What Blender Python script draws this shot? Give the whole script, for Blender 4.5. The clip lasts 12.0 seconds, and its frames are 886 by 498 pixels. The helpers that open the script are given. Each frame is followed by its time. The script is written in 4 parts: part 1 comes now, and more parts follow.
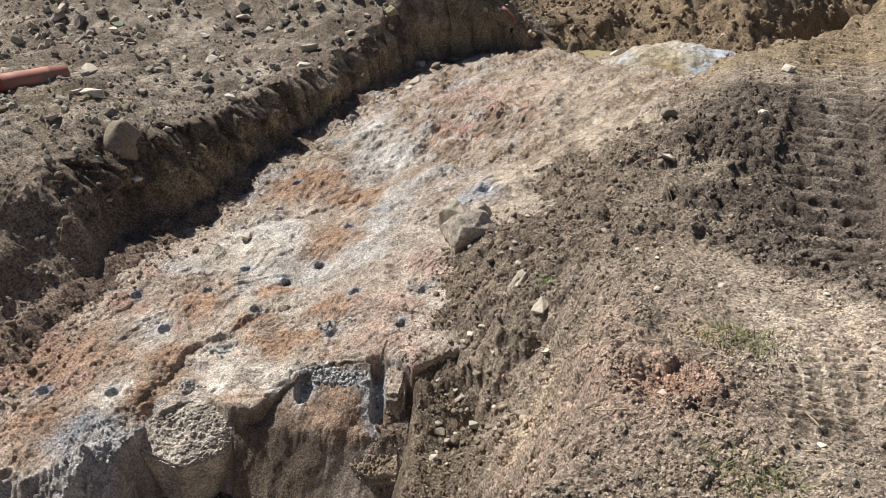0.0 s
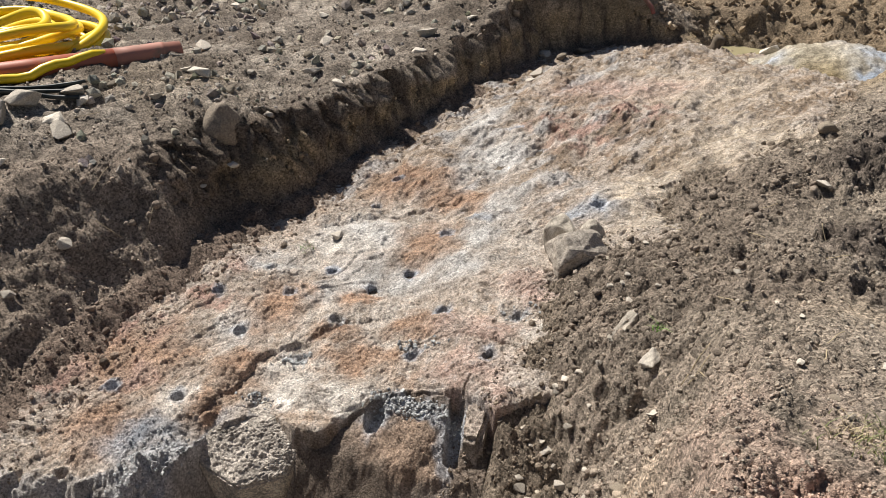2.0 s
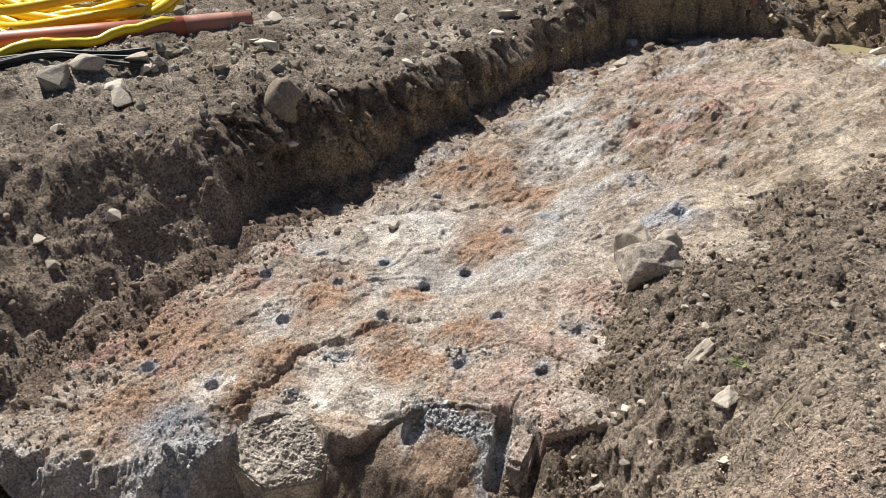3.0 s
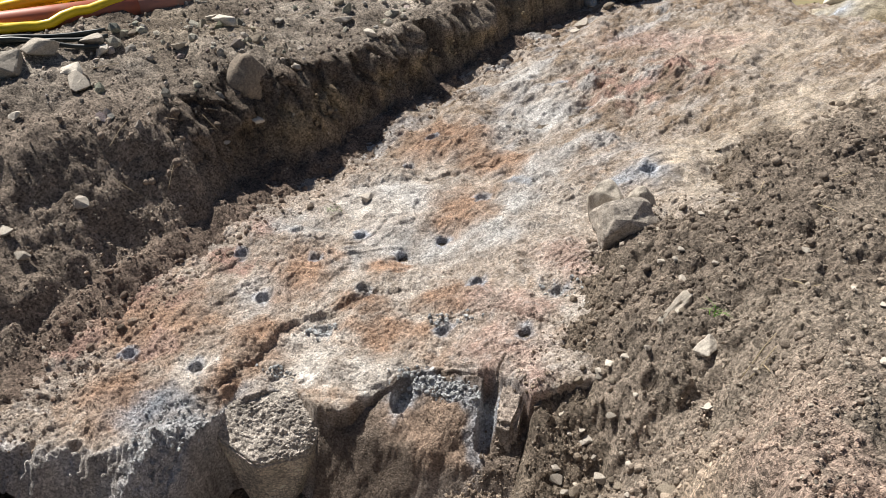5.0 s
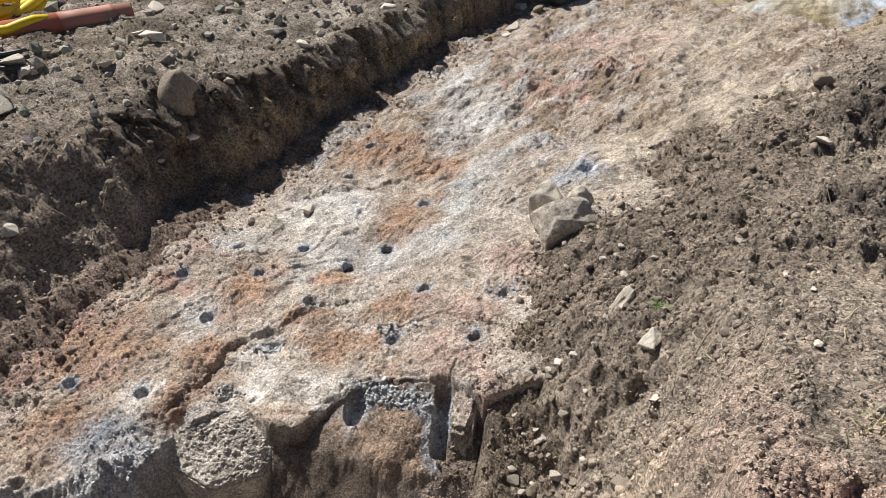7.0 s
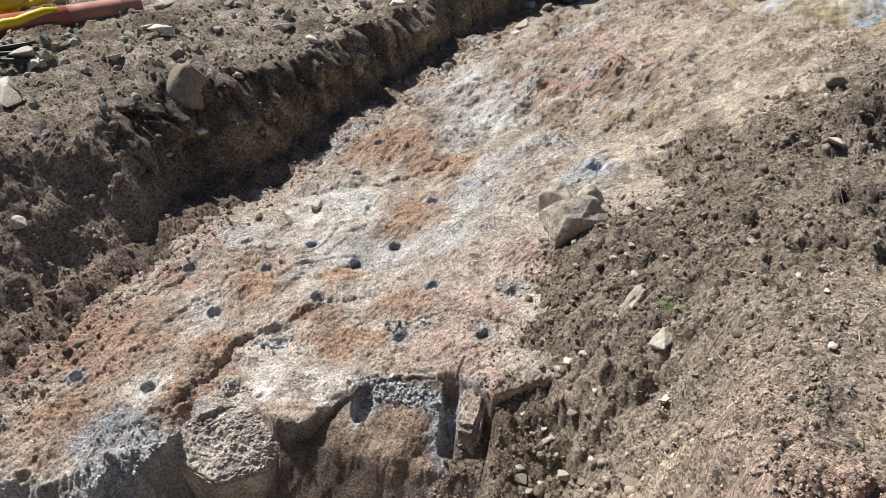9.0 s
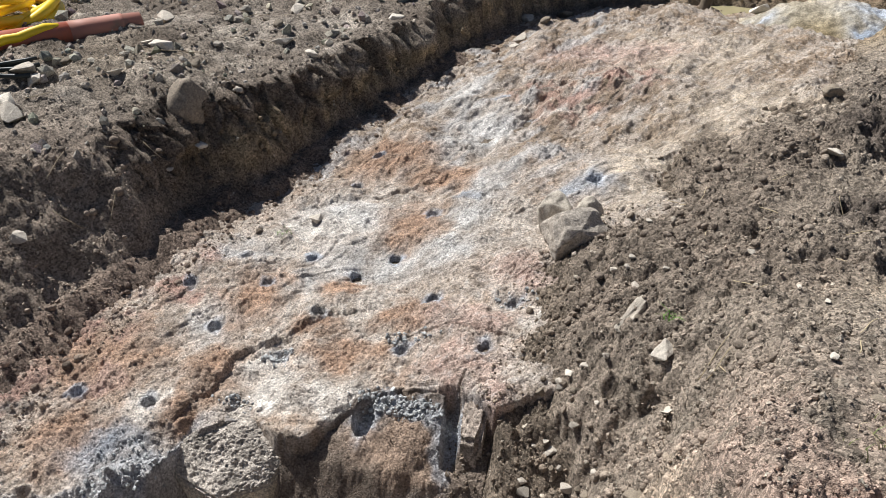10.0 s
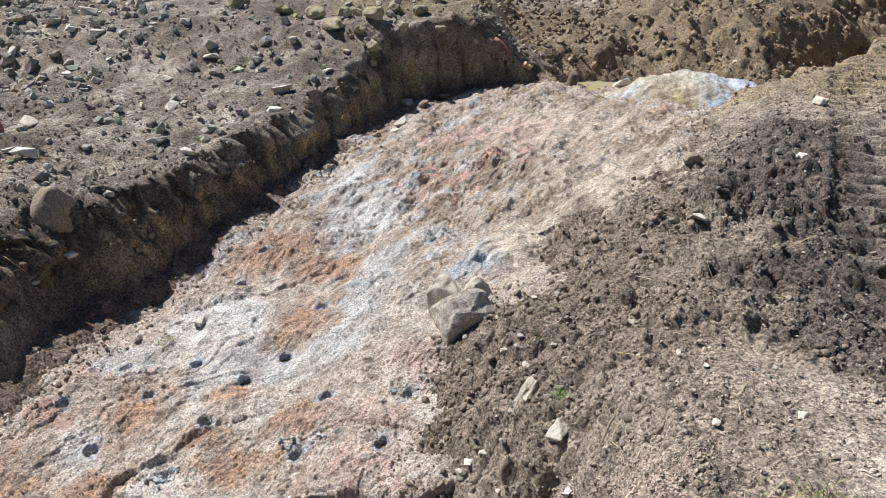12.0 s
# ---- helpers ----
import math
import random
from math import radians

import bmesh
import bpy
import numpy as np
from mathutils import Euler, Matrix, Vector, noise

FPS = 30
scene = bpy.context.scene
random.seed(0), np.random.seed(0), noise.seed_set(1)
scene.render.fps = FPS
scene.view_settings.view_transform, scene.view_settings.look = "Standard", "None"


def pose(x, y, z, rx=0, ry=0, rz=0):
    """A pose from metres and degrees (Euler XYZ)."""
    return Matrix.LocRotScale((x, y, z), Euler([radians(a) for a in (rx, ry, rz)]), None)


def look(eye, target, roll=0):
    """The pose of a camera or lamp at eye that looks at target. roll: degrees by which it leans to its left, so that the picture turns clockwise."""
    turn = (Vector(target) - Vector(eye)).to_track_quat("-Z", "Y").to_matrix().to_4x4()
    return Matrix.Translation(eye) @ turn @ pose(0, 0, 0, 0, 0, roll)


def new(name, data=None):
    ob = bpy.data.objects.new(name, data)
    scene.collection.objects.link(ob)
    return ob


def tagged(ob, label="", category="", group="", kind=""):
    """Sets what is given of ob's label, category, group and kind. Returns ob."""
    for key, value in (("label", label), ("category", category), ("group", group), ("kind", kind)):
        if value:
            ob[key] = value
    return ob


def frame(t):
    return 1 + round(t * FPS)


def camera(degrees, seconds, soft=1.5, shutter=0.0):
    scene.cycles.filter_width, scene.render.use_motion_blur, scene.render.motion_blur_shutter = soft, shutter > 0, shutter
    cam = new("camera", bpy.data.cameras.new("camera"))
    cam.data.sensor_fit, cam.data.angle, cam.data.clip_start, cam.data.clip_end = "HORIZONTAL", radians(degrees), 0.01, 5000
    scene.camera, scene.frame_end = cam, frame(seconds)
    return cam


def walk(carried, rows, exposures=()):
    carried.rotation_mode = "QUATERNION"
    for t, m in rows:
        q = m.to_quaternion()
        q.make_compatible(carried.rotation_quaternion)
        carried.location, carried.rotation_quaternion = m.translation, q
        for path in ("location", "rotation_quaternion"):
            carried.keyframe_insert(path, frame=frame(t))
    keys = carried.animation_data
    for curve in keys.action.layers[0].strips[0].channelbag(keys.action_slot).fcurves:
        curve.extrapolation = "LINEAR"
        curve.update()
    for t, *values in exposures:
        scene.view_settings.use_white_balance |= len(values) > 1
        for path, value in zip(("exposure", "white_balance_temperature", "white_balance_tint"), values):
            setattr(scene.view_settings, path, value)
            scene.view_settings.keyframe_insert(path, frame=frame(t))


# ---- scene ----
cam = camera(61.1, 12.0, soft=0.45)
PATH = [
    (0, (0.0, 0.009, 1.477), (-0.183, 1.753, 0.515), 0.1),
    (0.5, (0.015, 0.016, 1.475), (-0.23, 1.743, 0.497), -0.1),
    (1, (0.116, 0.055, 1.47), (-0.199, 1.764, 0.48), -0.2),
    (1.5, (0.118, 0.131, 1.445), (-0.289, 1.813, 0.442), -0.3),
    (2, (0.009, 0.403, 1.43), (-0.472, 2.065, 0.428), -0.1),
    (2.5, (-0.045, 0.551, 1.409), (-0.61, 2.178, 0.393), 0.3),
    (3, (-0.022, 0.635, 1.37), (-0.668, 2.214, 0.327), 0.9),
    (3.2, (-0.031, 0.627, 1.369), (-0.707, 2.186, 0.314), 1.0),
    (4.8, (-0.062, 0.603, 1.366), (-0.649, 2.163, 0.261), -0.8),
    (5, (-0.054, 0.608, 1.366), (-0.603, 2.18, 0.258), -0.7),
    (5.5, (-0.052, 0.614, 1.367), (-0.524, 2.208, 0.254), -0.5),
    (6, (-0.052, 0.616, 1.371), (-0.489, 2.22, 0.259), -0.6),
    (6.5, (-0.058, 0.611, 1.371), (-0.479, 2.224, 0.265), -0.9),
    (7, (-0.056, 0.606, 1.378), (-0.465, 2.227, 0.279), -1.0),
    (9, (-0.078, 0.609, 1.369), (-0.495, 2.225, 0.266), -0.5),
    (9.5, (-0.081, 0.608, 1.367), (-0.506, 2.225, 0.27), -0.6),
    (10, (-0.081, 0.607, 1.37), (-0.501, 2.241, 0.295), -0.8),
    (10.5, (-0.07, 0.614, 1.393), (-0.463, 2.287, 0.369), -1.2),
    (11, (-0.045, 0.657, 1.403), (-0.397, 2.37, 0.432), -1.3),
    (11.5, (-0.035, 0.66, 1.403), (-0.32, 2.409, 0.476), -1.3),
    (12, (-0.031, 0.665, 1.403), (-0.21, 2.439, 0.497), -1.3),
]
EXPOSURES = [(0, 0.15, 6650, 10), (5, 0.22, 6520, 10), (7, 0.2, 6430, 9.5), (9, 0.2, 6370, 9.5), (10.5, 0.24, 6150, 9.5), (12, 0.32, 6050, 10)]
walk(cam, [(t, look(eye, target, roll)) for t, eye, target, roll in PATH], EXPOSURES)

# ---- light ----
SUN_WAY = Vector((-0.68, 0.42, 1.02)).normalized()
world = bpy.data.worlds.new("sky")
scene.world = world
world.use_nodes = True
wn = world.node_tree
sky = wn.nodes.new("ShaderNodeTexSky")
sky.sky_type, sky.sun_disc = "NISHITA", False
sky.sun_elevation, sky.sun_rotation = math.asin(SUN_WAY.z), math.atan2(SUN_WAY.x, SUN_WAY.y)
wn.links.new(sky.outputs[0], wn.nodes["Background"].inputs[0])
wn.nodes["Background"].inputs[1].default_value = 0.044
sun_data = bpy.data.lights.new("sun", "SUN")
sun_data.energy, sun_data.angle, sun_data.color = 6.3, radians(0.6), (1.0, 0.955, 0.88)
sun = new("sun", sun_data)
sun.matrix_world = look(SUN_WAY * 20, (0, 0, 0))


# ---- smooth random fields on plain arrays ----
def scramble(ix, iy, seed):
    h = (ix.astype(np.int64) * 374761393 + iy.astype(np.int64) * 668265263 + seed * 974711) & 0xFFFFFFFF
    h = ((h ^ (h >> 13)) * 1274126177) & 0xFFFFFFFF
    h = ((h ^ (h >> 15)) * 2246822519) & 0xFFFFFFFF
    return h ^ (h >> 16)


def rnd(ix, iy, seed):
    return scramble(ix, iy, seed) / 4294967295.0


def gnoise(x, y, seed=0):
    ix, iy = np.floor(x), np.floor(y)
    fx, fy = x - ix, y - iy
    u, v = fx * fx * fx * (fx * (fx * 6 - 15) + 10), fy * fy * fy * (fy * (fy * 6 - 15) + 10)

    def g(a, b):
        t = rnd(ix + a, iy + b, seed) * (2 * np.pi)
        return np.cos(t) * (fx - a) + np.sin(t) * (fy - b)
    low = g(0, 0) * (1 - u) + g(1, 0) * u
    top = g(0, 1) * (1 - u) + g(1, 1) * u
    return (low * (1 - v) + top * v) * 1.5


def fbm(x, y, size, octaves=4, seed=0, gain=0.5):
    total, amp, f = 0.0, 1.0, 1.0 / size
    for k in range(octaves):
        total = total + amp * gnoise(x * f + 13.7 * k, y * f - 7.1 * k, seed + k)
        amp, f = amp * gain, f * 2.03
    return total


def cells(x, y, size, seed=0):
    """Distance to the nearest and second point of a jittered grid, and that point's own random number."""
    x, y = x / size, y / size
    ix, iy = np.floor(x), np.floor(y)
    near, second, own = np.full(x.shape, 9.0), np.full(x.shape, 9.0), np.zeros(x.shape)
    for a in (-1, 0, 1):
        for b in (-1, 0, 1):
            px, py = ix + a + rnd(ix + a, iy + b, seed), iy + b + rnd(ix + a, iy + b, seed + 71)
            d = np.hypot(px - x, py - y)
            closer = d < near
            second = np.where(closer, near, np.minimum(second, d))
            own = np.where(closer, rnd(ix + a, iy + b, seed + 137), own)
            near = np.where(closer, d, near)
    return near, second, own


def clods(x, y, size, seed=0):
    """Rounded lumps of uneven size, 0 to about 1."""
    wx, wy = x + 0.35 * size * gnoise(x / size * 1.7, y / size * 1.7, seed + 5), y + 0.35 * size * gnoise(x / size * 1.7, y / size * 1.7, seed + 6)
    near, second, own = cells(wx, wy, size, seed)
    near = near * (1 + 0.3 * gnoise(x / size * 3.7, y / size * 3.7, seed + 8))
    reach = 0.35 + 0.45 * own
    return np.sqrt(np.clip(1 - (near / reach) ** 2, 0, 1)) * (0.25 + 0.75 * own)


def sm(t):
    t = np.clip(t, 0, 1)
    return t * t * (3 - 2 * t)


def mix(a, b, t):
    return a + (b - a) * t


def beside(x, y, line):
    """Signed distance to a polyline: positive on the left of its way."""
    best, side = np.full(x.shape, 1e9), np.zeros(x.shape)
    for (ax, ay), (bx, by) in zip(line, line[1:]):
        dx, dy = bx - ax, by - ay
        t = np.clip(((x - ax) * dx + (y - ay) * dy) / (dx * dx + dy * dy), 0, 1)
        ex, ey = x - ax - t * dx, y - ay - t * dy
        d = np.hypot(ex, ey)
        closer = d < best - 1e-9
        best = np.where(closer, d, best)
        side = np.where(closer, np.sign(dx * (y - ay) - dy * (x - ax)), side)
    return best * np.where(side == 0, 1, side)


def blob(x, y, cx, cy, rx, ry, turn=0.0):
    c, s = math.cos(turn), math.sin(turn)
    u, v = (x - cx) * c + (y - cy) * s, (y - cy) * c - (x - cx) * s
    return (u / rx) ** 2 + (v / ry) ** 2


# ---- the lie of the land ----
BANK_FOOT = [(-2.4, -3), (-2.35, 0.5), (-2.2, 1.5), (-2.18, 1.95), (-2.22, 2.35), (-2.09, 2.8), (-1.95, 3.2), (-1.76, 3.7), (-1.62, 4.22), (-1.44, 4.75), (-1.28, 5.5),
             (-1.13, 6.1), (-0.9, 6.5), (-0.4, 6.95), (0.3, 7.1), (0.46, 7.42), (0.95, 7.45), (1.3, 7.25), (2.1, 6.65), (3.3, 8.1), (6, 9.5), (40, 12)]
MOUND_FOOT = [(-2.4, -2.6), (-0.9, 0.3), (-0.6, 0.8), (-0.2, 1.2), (-0.12, 1.5), (-0.1, 1.75), (-0.1, 2.0), (-0.17, 2.2), (-0.24, 2.45), (-0.28, 2.62), (-0.24, 3.0), (-0.1, 3.19),
              (0.1, 3.25), (0.2, 3.6), (0.56, 4.0), (0.8, 4.29), (1.1, 5.06), (1.25, 5.6), (1.6, 6.2), (2.05, 6.6), (3.3, 8.1)]
TRACK_LINE = [(0.95, 1.9), (1.45, 3.45), (2.5, 6.4), (3.3, 8.6)]


def bedrock(x, y):
    """The broad shape of the bedrock's top."""
    v = np.clip(y, 1.2, 7.6) - 4
    u = np.clip(x, -2.3, 1.9)
    return (-0.1171 + 0.191 * u + 0.024 * v + 0.0315 * u * u - 0.0836 * u * v - 0.017 * v * v - 0.0475 * u * u * v + 0.0125 * u * v * v - 0.0028 * v ** 3)


def rock_front(x):
    """Where the top of the ledge breaks off."""
    return np.interp(x, [-2.2, -1.85, -1.62, -1.42, -1.39, -1.2, -1.03, -0.95, -0.87, -0.84, -0.8, -0.66, -0.5, -0.36, -0.3, -0.2, -0.08],
                     [1.74, 1.81, 1.89, 1.99, 2.16, 2.26, 2.17, 2.21, 2.31, 2.36, 2.39, 2.41, 2.40, 2.31, 2.34, 2.38, 2.42])


def ground_shape(x, y):
    """Height of the soil and, for its colour, where it is bank, face, mound, track and pit."""
    wob = (0.04 + 0.035 * sm((y - 3.2) / 0.5)) * fbm(x, y, 0.4, 4, 3) + 0.014 * fbm(x, y, 0.09, 2, 9)
    d = beside(x, y, BANK_FOOT) + wob - 0.10 * np.exp(-blob(x, y, -1.98, 3.36, 0.2, 0.24, 0.3))
    s = -beside(x, y, MOUND_FOOT) + 1.7 * wob
    z = bedrock(x, y) - 0.075
    front = rock_front(x) + 0.16 * sm((-0.24 - x) / 0.08)
    pit = -0.88 + 0.04 * fbm(x, y, 0.3, 3, 21) + (0.36 + 0.16 * sm((y - 2.1) / 0.3)) * sm((x + 0.46) / 0.14)
    z = mix(z, np.minimum(pit, z), sm((front - y) / 0.12))
    z = np.where((x > 0.46) & (y > 6.5), np.minimum(z, -0.40), z)
    pit_far = np.maximum(0, 1 - blob(x, y, 0.68, 7.2, 0.36, 0.3))
    z = z - 0.12 * sm(pit_far * 2)
    z = z + 0.08 * sm((s + 0.1) / 0.14) * sm((y - 2.35) / 0.2)
    # debris at the foot of the bank
    toe = sm((d + 0.26) / 0.26)
    z = z + toe * (0.11 + 0.03 * fbm(x, y, 0.2, 2, 31))
    # left bank and far spoil
    wide = np.interp(y, [2.2, 3.0, 3.4, 4.0, 4.7, 5.6, 6.6], [0.62, 0.46, 0.34, 0.22, 0.16, 0.14, 0.2])
    wide = np.where(x > 0.2, 0.3 + 0.5 * sm((x - 0.7) / 0.5), wide)
    top = 0.02 + 0.1 * sm((d - 0.15) / 0.9) * sm((5.4 - y) / 1.4) + 0.26 * sm((y - 5.9) / 1.0) * sm((0.1 - x) / 0.5) + 0.015 * np.clip(d, 0, 6)
    bench = -0.12 + 0.14 * np.clip(d - 0.15, 0, 4)
    top = mix(top, bench, sm((x + 0.25) / 0.5) * sm((y - 6.5) / 0.5))
    spoil = 0.02 + 0.19 * np.clip(d, 0, 3.5)
    top = mix(top, spoil, sm((x - 0.85) / 0.5))
    top = top + 0.045 * fbm(x, y, 0.5, 4, 41) + 0.07 * np.exp(-blob(x, y, -2.25, 3.72, 0.22, 0.2))
    t = np.clip(d / wide, 0, 1)
    step = mix(1 - (1 - t) ** 1.7, t, sm((3.1 - y) / 0.5))
    step = np.where(d > 0, step, 0)
    z = mix(z, top, step)
    # right mound
    mound = 0.26 - 0.19 * sm((y - 1.5) / 1.4) + 0.02 * fbm(x, y, 0.45, 3, 51) + 0.02 * sm((x - 1.1) / 0.4)
    slope = np.interp(y, [1.3, 1.6, 2.0, 2.3, 2.7, 3.2, 4.2], [0.28, 0.36, 0.46, 0.5, 0.85, 0.6, 0.35])
    lift = np.clip(s / slope, 0, 1)
    lift = mix(sm(lift), lift, 0.5)
    z = np.where(s > 0, mix(z, mound, lift * sm((0.35 - d) / 0.35)), z)
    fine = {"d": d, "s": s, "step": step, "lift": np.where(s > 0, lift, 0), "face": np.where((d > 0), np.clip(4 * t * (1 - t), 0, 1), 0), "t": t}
    # tracks of a digger: cleat marks across the way
    tr = beside(x, y, TRACK_LINE)
    along = (x * 0.31 + y * 0.95)
    in_track = sm((0.24 - np.abs(tr)) / 0.06) * sm((x - 1.0) / 0.3) * sm((y - 2.3) / 0.3)
    ridge = 0.5 + 0.5 * np.sin(2 * np.pi * (along + 0.03 * fbm(x, y, 0.15, 2, 61)) / 0.15)
    dark = sm((x - (0.62 + 0.1 * (y - 2.4)) + 0.25 * fbm(x, y, 0.4, 3, 63)) / 0.2) * sm((y - 2.3 + 1.1 * (x - 0.9)) / 0.3) * sm((5.1 - y + 0.3 * fbm(x, y, 0.5, 2, 64)) / 0.6)
    fine["dark"], fine["track"], fine["ridge"] = dark * fine["lift"], in_track, ridge
    small = sm((s - 0.35) / 0.1) * sm((0.12 - np.abs(x - 0.79 - 0.45 * (y - 1.55))) / 0.04) * sm((y - 1.35) / 0.1) * sm((1.95 - y) / 0.15)
    return z, fine, small


def ground_height(x, y):
    """The soil with its lumps."""
    x, y = np.asarray(x, float), np.asarray(y, float)
    z, f, small = ground_shape(x, y)
    left = sm(f["d"] / 0.1)
    rough = 0.35 + 0.65 * sm(0.5 + fbm(x, y, 0.5, 2, 71))
    loose = sm((f["d"] + 0.22) / 0.15) * sm((3.4 - y) / 0.5)                      # crumbly dark slope
    toe = sm((f["d"] + 0.3) / 0.12) * sm((0.06 - f["d"]) / 0.08)
    gully = sm((f["s"] + 0.3) / 0.1) * sm((0.95 - f["s"]) / 0.4) * sm((4.6 - y) / 0.6)
    flat_mound = f["lift"] * (1 - f["dark"])
    far = sm((y - 6.6) / 0.4)
    big = 0.045 * f["dark"] + 0.005 * loose + 0.007 * toe + 0.036 * gully * (0.35 + 0.65 * sm((y - 2.0) / 0.4)) + 0.004 * flat_mound + 0.01 * left + 0.04 * far * sm((x - 0.6) / 0.4)
    big = big * (1 - 0.8 * f["track"])
    z = z + rough * big * clods(x, y, 0.11, 81)
    calm_slope = np.maximum(loose, toe)
    z = z + (0.55 * big + 0.006 - 0.003 * flat_mound - 0.003 * calm_slope) * clods(x, y, 0.05, 85) + (0.25 * big + 0.005 - 0.002 * flat_mound - 0.0025 * calm_slope) * clods(x, y, 0.024, 87)
    z = z + 0.012 * fbm(x, y, 0.16, 4, 91) * (0.5 + left) + 0.0035 * fbm(x, y, 0.025, 2, 95)
    z = z + f["track"] * (0.055 * sm((f["ridge"] - 0.35) / 0.5) - 0.06)
    tread = (np.abs(np.sin(2 * np.pi * (y * 0.97 + x * 0.2) / 0.075)) ** 2) * (np.abs(np.sin(2 * np.pi * (x * 0.97 - y * 0.2) / 0.12)) ** 0.6)
    z = z - small * 0.03 * tread
    # round print in the mud, and a crumbled hollow with reddish soil
    q = np.sqrt(blob(x, y, 0.78, 2.68, 0.085, 0.085))
    z = z - 0.008 * sm((1.0 - q) / 0.3) + 0.010 * np.exp(-((q - 1.12) / 0.16) ** 2)
    q = blob(x, y, 0.40, 1.57, 0.1, 0.07)
    z = z - 0.03 * np.exp(-q) + 0.03 * np.exp(-4 * (np.sqrt(q) - 1.3) ** 2) * clods(x, y, 0.05, 97)
    return z


def sideways(x, y):
    """Cracks and bulges that push the bank's face in and out."""
    z, f, _ = ground_shape(x, y)
    face = f["face"] * sm((y - 2.9) / 0.5) * sm((0.9 - x) / 0.3)
    along = 0.97 * y + 0.25 * x
    near, second, own = cells(along + 0.03 * gnoise(along / 0.1, z / 0.1, 7), z * 0.45 + 0 * x, 0.085, 111)
    crack = sm((0.12 - (second - near)) / 0.12)
    push = 0.06 * fbm(along, z, 0.16, 4, 115) + 0.06 * (own - 0.5) - 0.08 * crack + 0.012 * fbm(along, z * 0.3, 0.02, 2, 117)
    return face * push


# ---- colours of the soil ----
def ground_tint(x, y, z):
    zz, f, small = ground_shape(x, y)
    col = np.zeros(x.shape + (3,))

    def lay(colour, m):
        nonlocal col
        col = col + (np.array(colour) - col) * np.clip(m, 0, 1)[..., None]
    big, mid = fbm(x, y, 0.6, 4, 201), fbm(x, y, 0.12, 4, 205)
    lay((0.20, 0.165, 0.125), np.ones(x.shape))
    # left top, dry and grey with paler trodden spots
    left = sm(f["d"] / 0.08)
    lay((0.235, 0.2, 0.16), left)
    lay((0.43, 0.385, 0.32), left * sm(0.15 + 0.9 * big + 0.25 * mid) * 0.85)
    lay((0.33, 0.275, 0.20), left * np.exp(-blob(x, y, -2.75, 3.95, 0.45, 0.35)) * 0.7)
    lay((0.13, 0.105, 0.08), left * sm((-0.2 - big + 0.3 * mid) * 2) * 0.7)
    # face of the bank in darker brown, ochre low down, and its crumbly near slope
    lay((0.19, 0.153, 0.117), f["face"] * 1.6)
    lay((0.31, 0.262, 0.205), f["face"] * 1.4 * sm((y - 4.0) / 0.6) * sm(0.6 + mid))
    lay((0.36, 0.285, 0.18), f["face"] * 1.5 * sm((0.55 - f["t"]) / 0.3) * sm((y - 3.3) / 0.4) * sm(0.75 + mid))
    loose = sm((f["d"] + 0.2) / 0.12) * sm((0.8 - f["d"]) / 0.3) * sm((3.5 - y) / 0.5)
    lay((0.29, 0.24, 0.19), loose * 0.9)
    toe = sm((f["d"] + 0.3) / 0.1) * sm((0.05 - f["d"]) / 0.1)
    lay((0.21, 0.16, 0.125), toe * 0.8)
    # right mound
    m = sm(f["s"] / 0.1)
    lay((0.33, 0.283, 0.223), m)
    lay((0.145, 0.116, 0.09), m * sm((0.82 - f["s"] + 0.4 * big) / 0.5) * sm((y - 2.15) / 0.5) * sm((4.2 - y) / 0.6) * 0.6)
    lay((0.42, 0.325, 0.26), m * np.exp(-blob(x, y, 0.24, 1.68, 0.38, 0.42)) * sm(0.8 + mid) * 0.9)
    lay((0.42, 0.27, 0.20), np.exp(-blob(x, y, 0.43, 1.56, 0.12, 0.1)) * 0.8)
    lay((0.44, 0.25, 0.17), np.exp(-blob(x, y, 1.05, 1.85, 0.14, 0.16)) * 0.8)
    lay((0.50, 0.41, 0.31), np.exp(-blob(x, y, 0.09, 1.86, 0.09, 0.16) ** 2) * 0.9)
    lay((0.21, 0.17, 0.135), m * sm((0.1 + big + 0.2 * mid) * 1.5) * sm((2.9 - y) / 0.5) * 0.3)
    lay((0.56, 0.485, 0.395), m * sm((x - 0.55) / 0.3) * sm((2.7 - y) / 0.5) * sm(0.7 + big) * 0.8)
    lay((0.36, 0.30, 0.22), m * np.exp(-(np.clip(np.abs(f["s"] - 0.95), 0, 9) / 0.14) ** 2) * sm((y - 2.3) / 0.3) * sm((4.0 - y) / 0.4) * 0.6)
    lay((0.135, 0.113, 0.094), f["dark"] * 0.9)
    lay((0.34, 0.295, 0.245), f["dark"] * f["track"] * np.exp(-((beside(x, y, TRACK_LINE) - 0.0) / 0.06) ** 2) * f["ridge"] * sm(0.5 + 0.5 * mid + (y - 3) * 0.3))
    # further off
    far = sm((y - 5.0) / 0.8) * m
    lay((0.32, 0.257, 0.17), far)
    lay((0.25, 0.195, 0.13), sm((y - 6.6) / 0.4) * sm((x - 0.7) / 0.4) * left)
    lay((0.225, 0.175, 0.118), sm((y - 7.45) / 0.15) * sm((x + 0.3) / 0.2) * sm((1.15 - x) / 0.3) * sm((9.0 - y) / 0.5))
    lay((0.22, 0.185, 0.11), sm((y - 6.9) / 0.4) * sm((-0.1 - x) / 0.5) * sm((x + 1.9) / 0.5) * 0.8)
